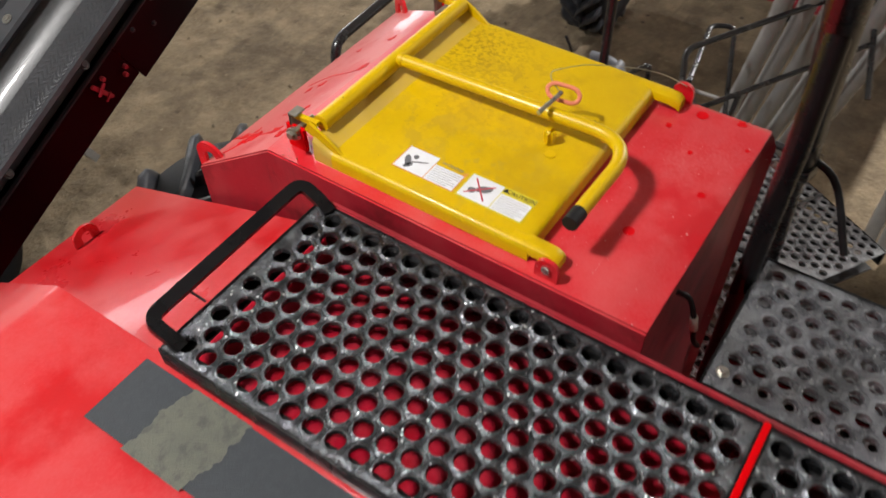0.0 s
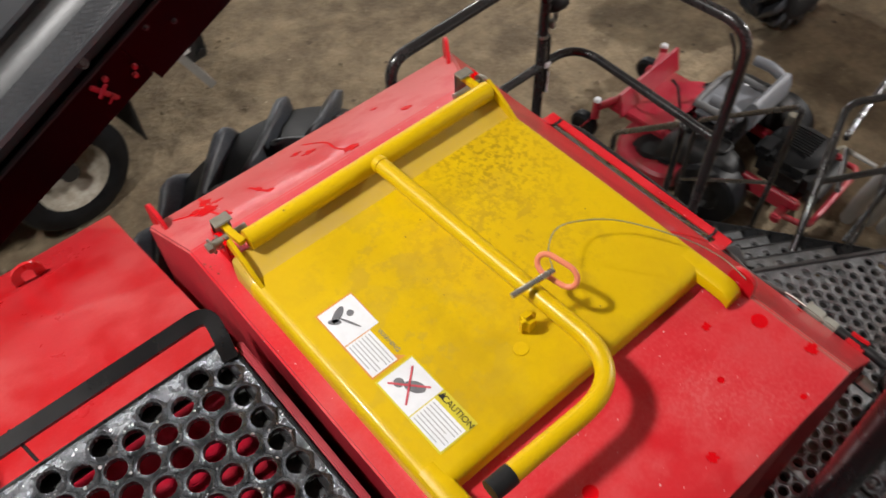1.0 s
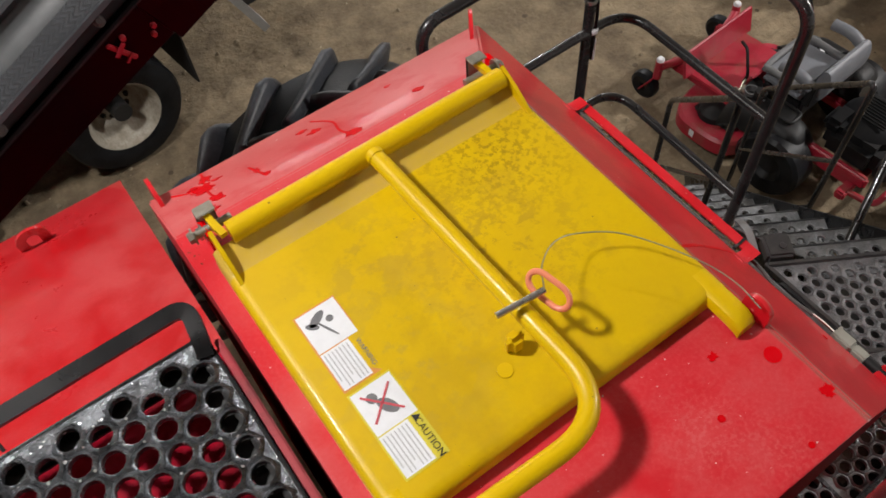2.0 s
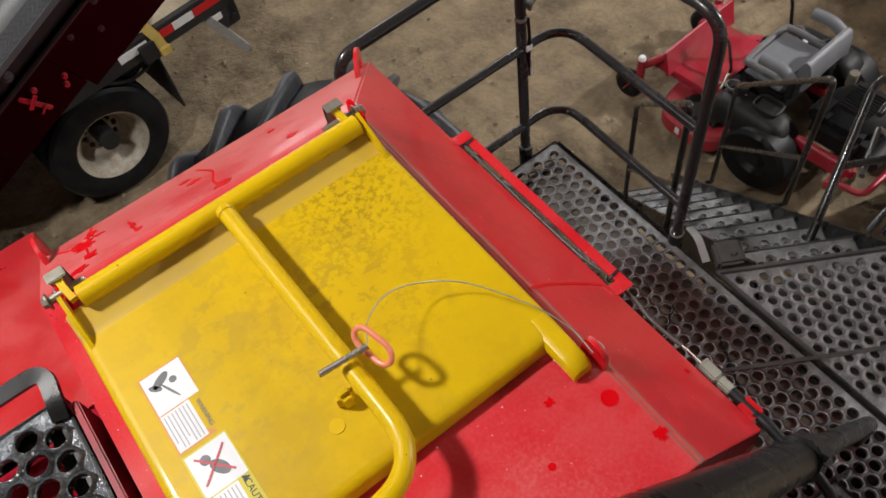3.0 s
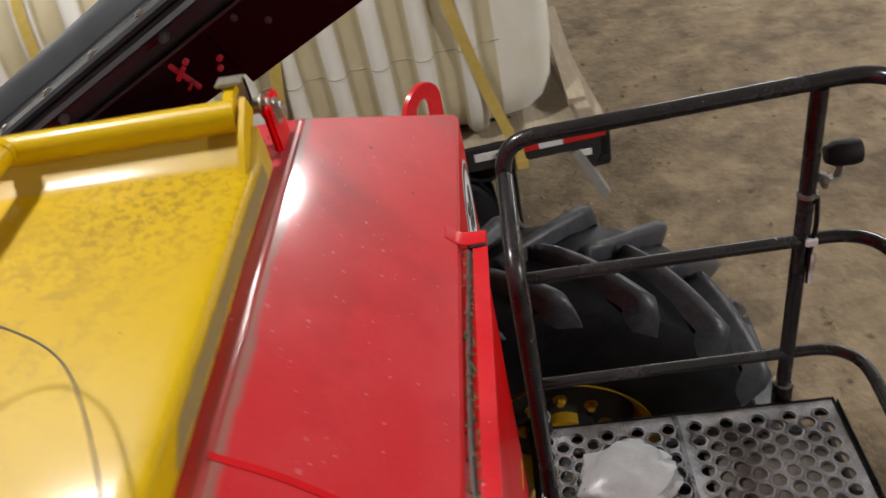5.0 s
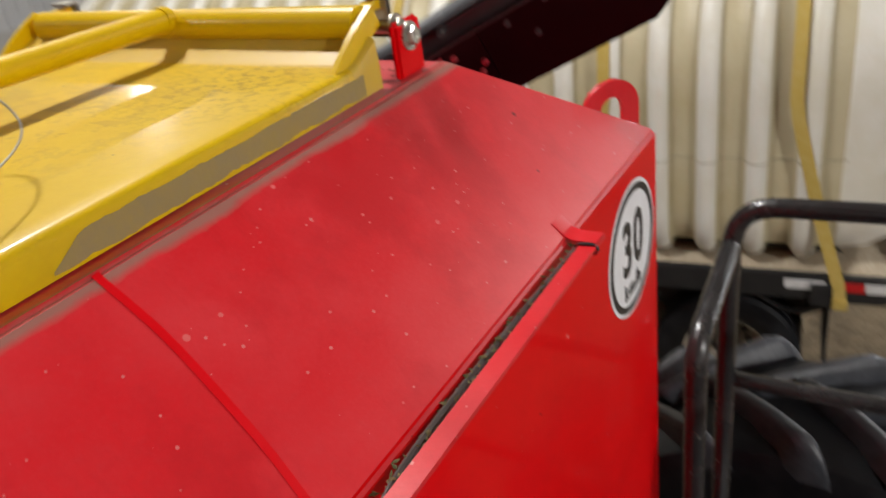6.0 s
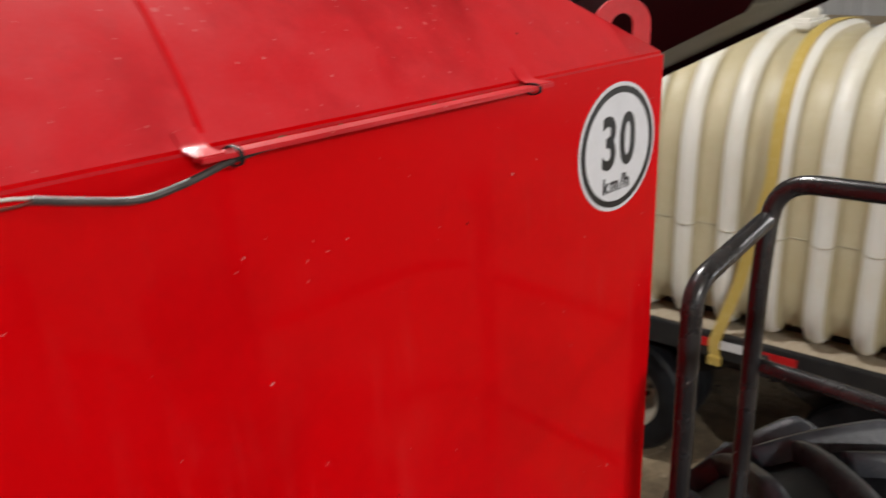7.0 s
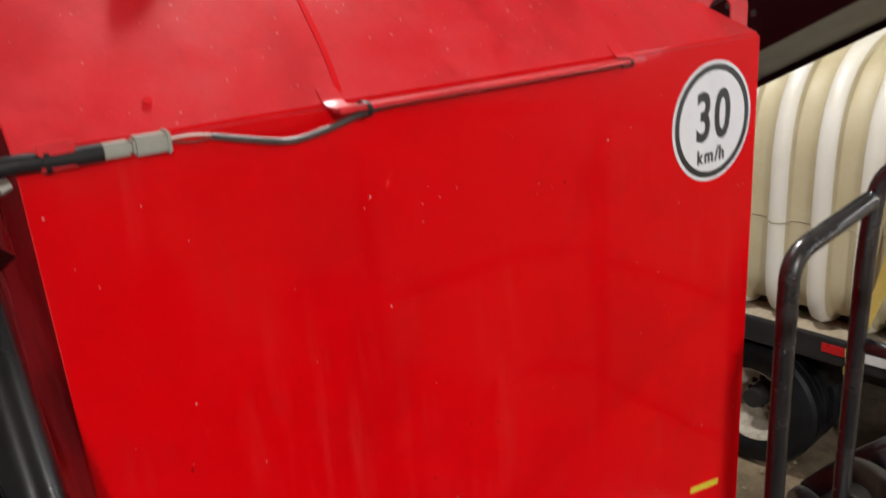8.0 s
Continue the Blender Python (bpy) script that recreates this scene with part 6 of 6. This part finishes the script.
# ---- mower ----
def mower():
    t = thing("riding_mower", "red zero-turn riding mower with grey seat on the dirt", "mower", at=(3.312, 0.851, 0))
    t.rotation_euler, t.scale = (0, 0, radians(4.7)), (0.87, 0.87, 0.87)

    def put(nm, ch, mat, lab="", parent=None):
        o = part(nm, mesh_of(nm, ch, mat), mat, None, lab)
        o.parent = parent or t
        return o
    dk = []
    n = 40
    outline = []
    for i in range(n):
        a = 2 * math.pi * i / n
        c, s = math.cos(a), math.sin(a)
        outline.append((0.66 * abs(c) ** 0.55 * (1 if c > 0 else -1), 0.30 + 0.37 * abs(s) ** 0.6 * (1 if s > 0 else -1)))
    V, F = [], []
    for k, z in ((1.0, 0.07), (1.0, 0.19), (0.96, 0.215), (0.80, 0.222)):
        V += [(x * k, 0.30 + (y - 0.30) * k, z) for x, y in outline]
    for q in range(3):
        for i in range(n):
            F.append((q * n + i, q * n + (i + 1) % n, (q + 1) * n + (i + 1) % n, (q + 1) * n + i))
    F.append(tuple(range(3 * n, 4 * n)))
    put("cutting_deck", (V, F), MOWER_RED)
    for x in (-0.42, 0.0, 0.42):
        put("pulley_cover", turned([(0.0001, 0.29), (0.10, 0.29), (0.13, 0.27), (0.14, 0.222)], "z", 24, (x, 0.33, 0)), PLASTIC_BLACK)
    put("footplate", box(-0.37, 0.37, 0.29, 0.68, 0.355, 0.385, 0.010), MOWER_RED, "worn red footplate")
    put("front_panel", moved(box(-0.44, 0.44, 0, 0.028, 0, 0.25, 0.012, 3), pose(0, 0.665, 0.365, -14)), MOWER_RED)
    for x in (-0.30, 0.30):
        put("frame_rail", box(x - 0.04, x + 0.04, -0.85, 0.92, 0.28, 0.36, 0.012), MOWER_RED)
    put("front_axle", tube(fillet([(-0.52, 0.90, 0.40), (-0.25, 0.82, 0.38), (0.25, 0.82, 0.38), (0.52, 0.90, 0.40)], 0.08), 0.035, 14), MOWER_RED)
    put("rear_crossbar", box(-0.5, 0.5, -0.92, -0.84, 0.28, 0.36, 0.015), MOWER_RED)
    for x in (-0.50, 0.50):
        fork = put("caster_fork", merge(tube([(x, 0.90, 0.28), (x, 0.90, 0.47)], 0.036, 14), sweep(fillet([(x - 0.068, 1.00, 0.13), (x - 0.068, 0.92, 0.265), (x + 0.068, 0.92, 0.265), (x + 0.068, 1.00, 0.13)], 0.03), flat_section(0.05, 0.012))), MOWER_RED)
        put("caster_wheel", turned([(0.02, -0.035), (0.05, -0.05), (0.10, -0.055), (0.128, -0.035), (0.135, 0), (0.128, 0.035), (0.10, 0.055), (0.05, 0.05), (0.02, 0.035)], "x", 28, (x, 1.00, 0.135), True), RUBBER)
        put("pivot_cap", turned([(0.0001, 0.505), (0.024, 0.50), (0.034, 0.485), (0.034, 0.465)], "z", 18, (x, 0.90, 0)), DECAL_WHITE)
    for x in (-0.53, 0.53):
        put("drive_tyre", turned([(0.14, -0.11), (0.20, -0.125), (0.26, -0.12), (0.285, -0.09), (0.29, 0), (0.285, 0.09), (0.26, 0.12), (0.20, 0.125), (0.14, 0.11)], "x", 40, (x, -0.32, 0.29), True), RUBBER)
        put("drive_rim", turned([(0.0001, -0.05), (0.10, -0.06), (0.14, -0.10), (0.15, -0.11), (0.15, 0.11), (0.14, 0.10), (0.10, 0.06), (0.0001, 0.05)], "x", 30, (x, -0.32, 0.29)), PLASTIC_BLACK)
        q = 1 if x > 0 else -1
        bm = bmesh.new()
        bmesh.ops.create_grid(bm, x_segments=12, y_segments=18, size=1)
        for v in bm.verts:
            gx, gy = v.co.x, v.co.y
            v.co = Vector((q * 0.44 + gx * 0.17, -0.14 + gy * 0.34, 0.635 - 0.16 * max(0, abs(gx * gx * gx)) ** 1.3 - 0.13 * abs(gy) ** 5 + 0.012 * noise.noise((gx * 2, gy * 2, q))))
        bmesh.ops.solidify(bm, geom=list(bm.faces), thickness=0.03)
        fender = put("fender", from_bm(bm), PLASTIC_BLACK)
        ring = [(q * 0.40 + 0.075 * abs(math.cos(a)) ** 0.5 * math.copysign(1, math.cos(a)), -0.22 + 0.10 * abs(math.sin(a)) ** 0.5 * math.copysign(1, math.sin(a)), 0.648) for a in [2 * math.pi * k / 28 for k in range(29)]]
        put("storage_rim", tube(ring, 0.014, 8), PLASTIC_BLACK)
        put("storage_well", box(q * 0.40 - 0.068, q * 0.40 + 0.068, -0.31, -0.13, 0.52, 0.642, 0.01), DECAL_BLACK)
        put("fender_label", moved(box(-0.05, 0.05, -0.02, 0.02, 0, 0.002, 0), pose(q * 0.38, 0.00, 0.642, 0, 0, 20)), DECAL_WHITE)
        put("cup_holder", turned([(0.040, 0.60), (0.055, 0.63), (0.056, 0.655), (0.047, 0.655), (0.040, 0.61)], "z", 20, (q * 0.40, 0.10, 0), True), SEAT_GREY)
        put("armrest", sweep(smooth_path([(q * 0.315, -0.30, 0.90), (q * 0.32, -0.18, 0.95), (q * 0.32, -0.02, 0.945)]), ring_section(0.044, 14)), SEAT_PAD)
        put("armrest_post", box(q * 0.315 - 0.02, q * 0.315 + 0.02, -0.33, -0.27, 0.72, 0.92, 0.012), PLASTIC_BLACK)
    put("control_lever", tube(fillet([(0.36, 0.12, 0.58), (0.38, 0.20, 0.90), (0.30, 0.24, 1.08)], 0.06), 0.014, 10), PLASTIC_BLACK)
    put("foot_pedal", tube(fillet([(-0.12, 0.32, 0.385), (-0.12, 0.30, 0.47), (-0.03, 0.42, 0.62), (0.0, 0.50, 0.63)], 0.03), 0.013, 10), PLASTIC_BLACK)
    put("seat_cushion", box(-0.27, 0.27, -0.27, 0.17, 0.62, 0.77, 0.065, 5), SEAT_PAD)
    put("seat_bolster", sweep(smooth_path([(-0.25, -0.22, 0.775), (-0.25, 0.05, 0.78), (-0.20, 0.13, 0.765), (0.20, 0.13, 0.765), (0.25, 0.05, 0.78), (0.25, -0.22, 0.775)]), ring_section(0.028, 12)), SEAT_GREY)
    put("seat_back", sweep([(-0.25, -0.335, 0.90), (-0.235, -0.335, 0.90), (0.235, -0.335, 0.90), (0.25, -0.335, 0.90)], [(0.055 * math.cos(q), 0.14 * math.sin(q)) for q in [2 * math.pi * k / 20 for k in range(20)]]), SEAT_PAD)
    put("seat_base", box(-0.22, 0.22, -0.25, 0.12, 0.42, 0.63, 0.03), PLASTIC_BLACK)
    put("engine", box(-0.30, 0.30, -0.95, -0.50, 0.40, 0.66, 0.06, 4), PLASTIC_BLACK, "black engine shroud")
    put("blower_housing", turned([(0.0001, 0.735), (0.13, 0.73), (0.20, 0.705), (0.245, 0.66), (0.255, 0.60)], "z", 30, (0.0, -0.72, 0)), ENGINE_BLACK)
    put("air_cleaner", box(-0.30, -0.06, -0.62, -0.46, 0.60, 0.72, 0.035, 4), ENGINE_BLACK)
    put("oil_filter", turned([(0.0001, 0.70), (0.035, 0.70), (0.04, 0.69), (0.04, 0.58)], "z", 18, (0.24, -0.50, 0)), ZINC_DULL)
    put("exhaust_pipe", tube(fillet([(0.18, -0.90, 0.55), (0.30, -0.96, 0.62), (0.30, -1.02, 0.45)], 0.05), 0.018, 10), ZINC_DULL)
    for k in range(9):
        put("screen_fin", box(-0.13 + 0.03 * k, -0.122 + 0.03 * k, -0.84, -0.60, 0.728, 0.744, 0.001), PLASTIC_BLACK)
    put("fuel_cap", turned([(0.0001, 0.70), (0.045, 0.70), (0.05, 0.685), (0.05, 0.62)], "z", 20, (-0.40, 0.02, 0)), PLASTIC_BLACK)
    put("linkage", merge(tube([(-0.36, 0.22, 0.48), (-0.20, 0.27, 0.50)], 0.012, 8), tube([(-0.33, 0.18, 0.52), (-0.27, 0.30, 0.44)], 0.010, 8), box(-0.30, -0.24, 0.20, 0.25, 0.46, 0.50, 0.006)), ZINC_DULL)
    put("side_guard", box(-0.37, -0.31, -0.98, -0.42, 0.36, 0.47, 0.02, 3), MOWER_RED)
    put("side_guard", box(0.31, 0.37, -0.98, -0.42, 0.36, 0.47, 0.02, 3), MOWER_RED)
    put("muffler", tube([(-0.22, -1.0, 0.45), (0.22, -1.0, 0.45)], 0.07, 16), DARK_GAP)
    put("rear_bumper", tube(fillet([(-0.42, -0.85, 0.32), (-0.42, -1.12, 0.36), (0.42, -1.12, 0.36), (0.42, -0.85, 0.32)], 0.08), 0.025, 12), MOWER_RED)
    put("discharge_chute", moved(box(-0.05, 0.32, -0.18, 0.18, -0.02, 0.02, 0.01), pose(0.62, 0.28, 0.2, 0, 28)), PLASTIC_BLACK)
    for x in (-0.45, 0.45):
        put("belt_guard", box(x - 0.07, x + 0.07, 0.10, 0.48, 0.222, 0.262, 0.018, 3), PLASTIC_BLACK)
    put("side_decal", moved(box(-0.002, 0.002, -0.07, 0.07, -0.035, 0.035, 0.001), pose(-0.652, 0.40, 0.135, 0, 0, -8)), DECAL_WHITE, "white decal patch")


mower()


# ---- machine parked beyond the mower ----
def parked_machine():
    t = thing("parked_implement", "red farm implement, mostly unseen, its bulk added to shade the dirt", "farm machine")
    # only a red corner shows; the unseen bulk is added to shade the soil
    part("hood", box(4.95, 7.6, -1.7, 0.34, 0.90, 1.6, 0.08, 4), MOWER_RED, t)
    part("frame", merge(box(5.7, 7.5, -1.55, -1.40, 0.62, 0.91, 0.01), box(5.7, 7.5, -0.20, -0.05, 0.62, 0.91, 0.01), box(6.3, 6.5, -1.5, -0.1, 0.64, 0.84, 0.01)), DARK_GAP, t)
    for x in (6.4, 7.2):
        for y in (-1.5, -0.12):
            part("stand", box(x - 0.06, x + 0.06, y - 0.06, y + 0.06, -0.02, 0.64, 0.01), DARK_GAP, t)


parked_machine()
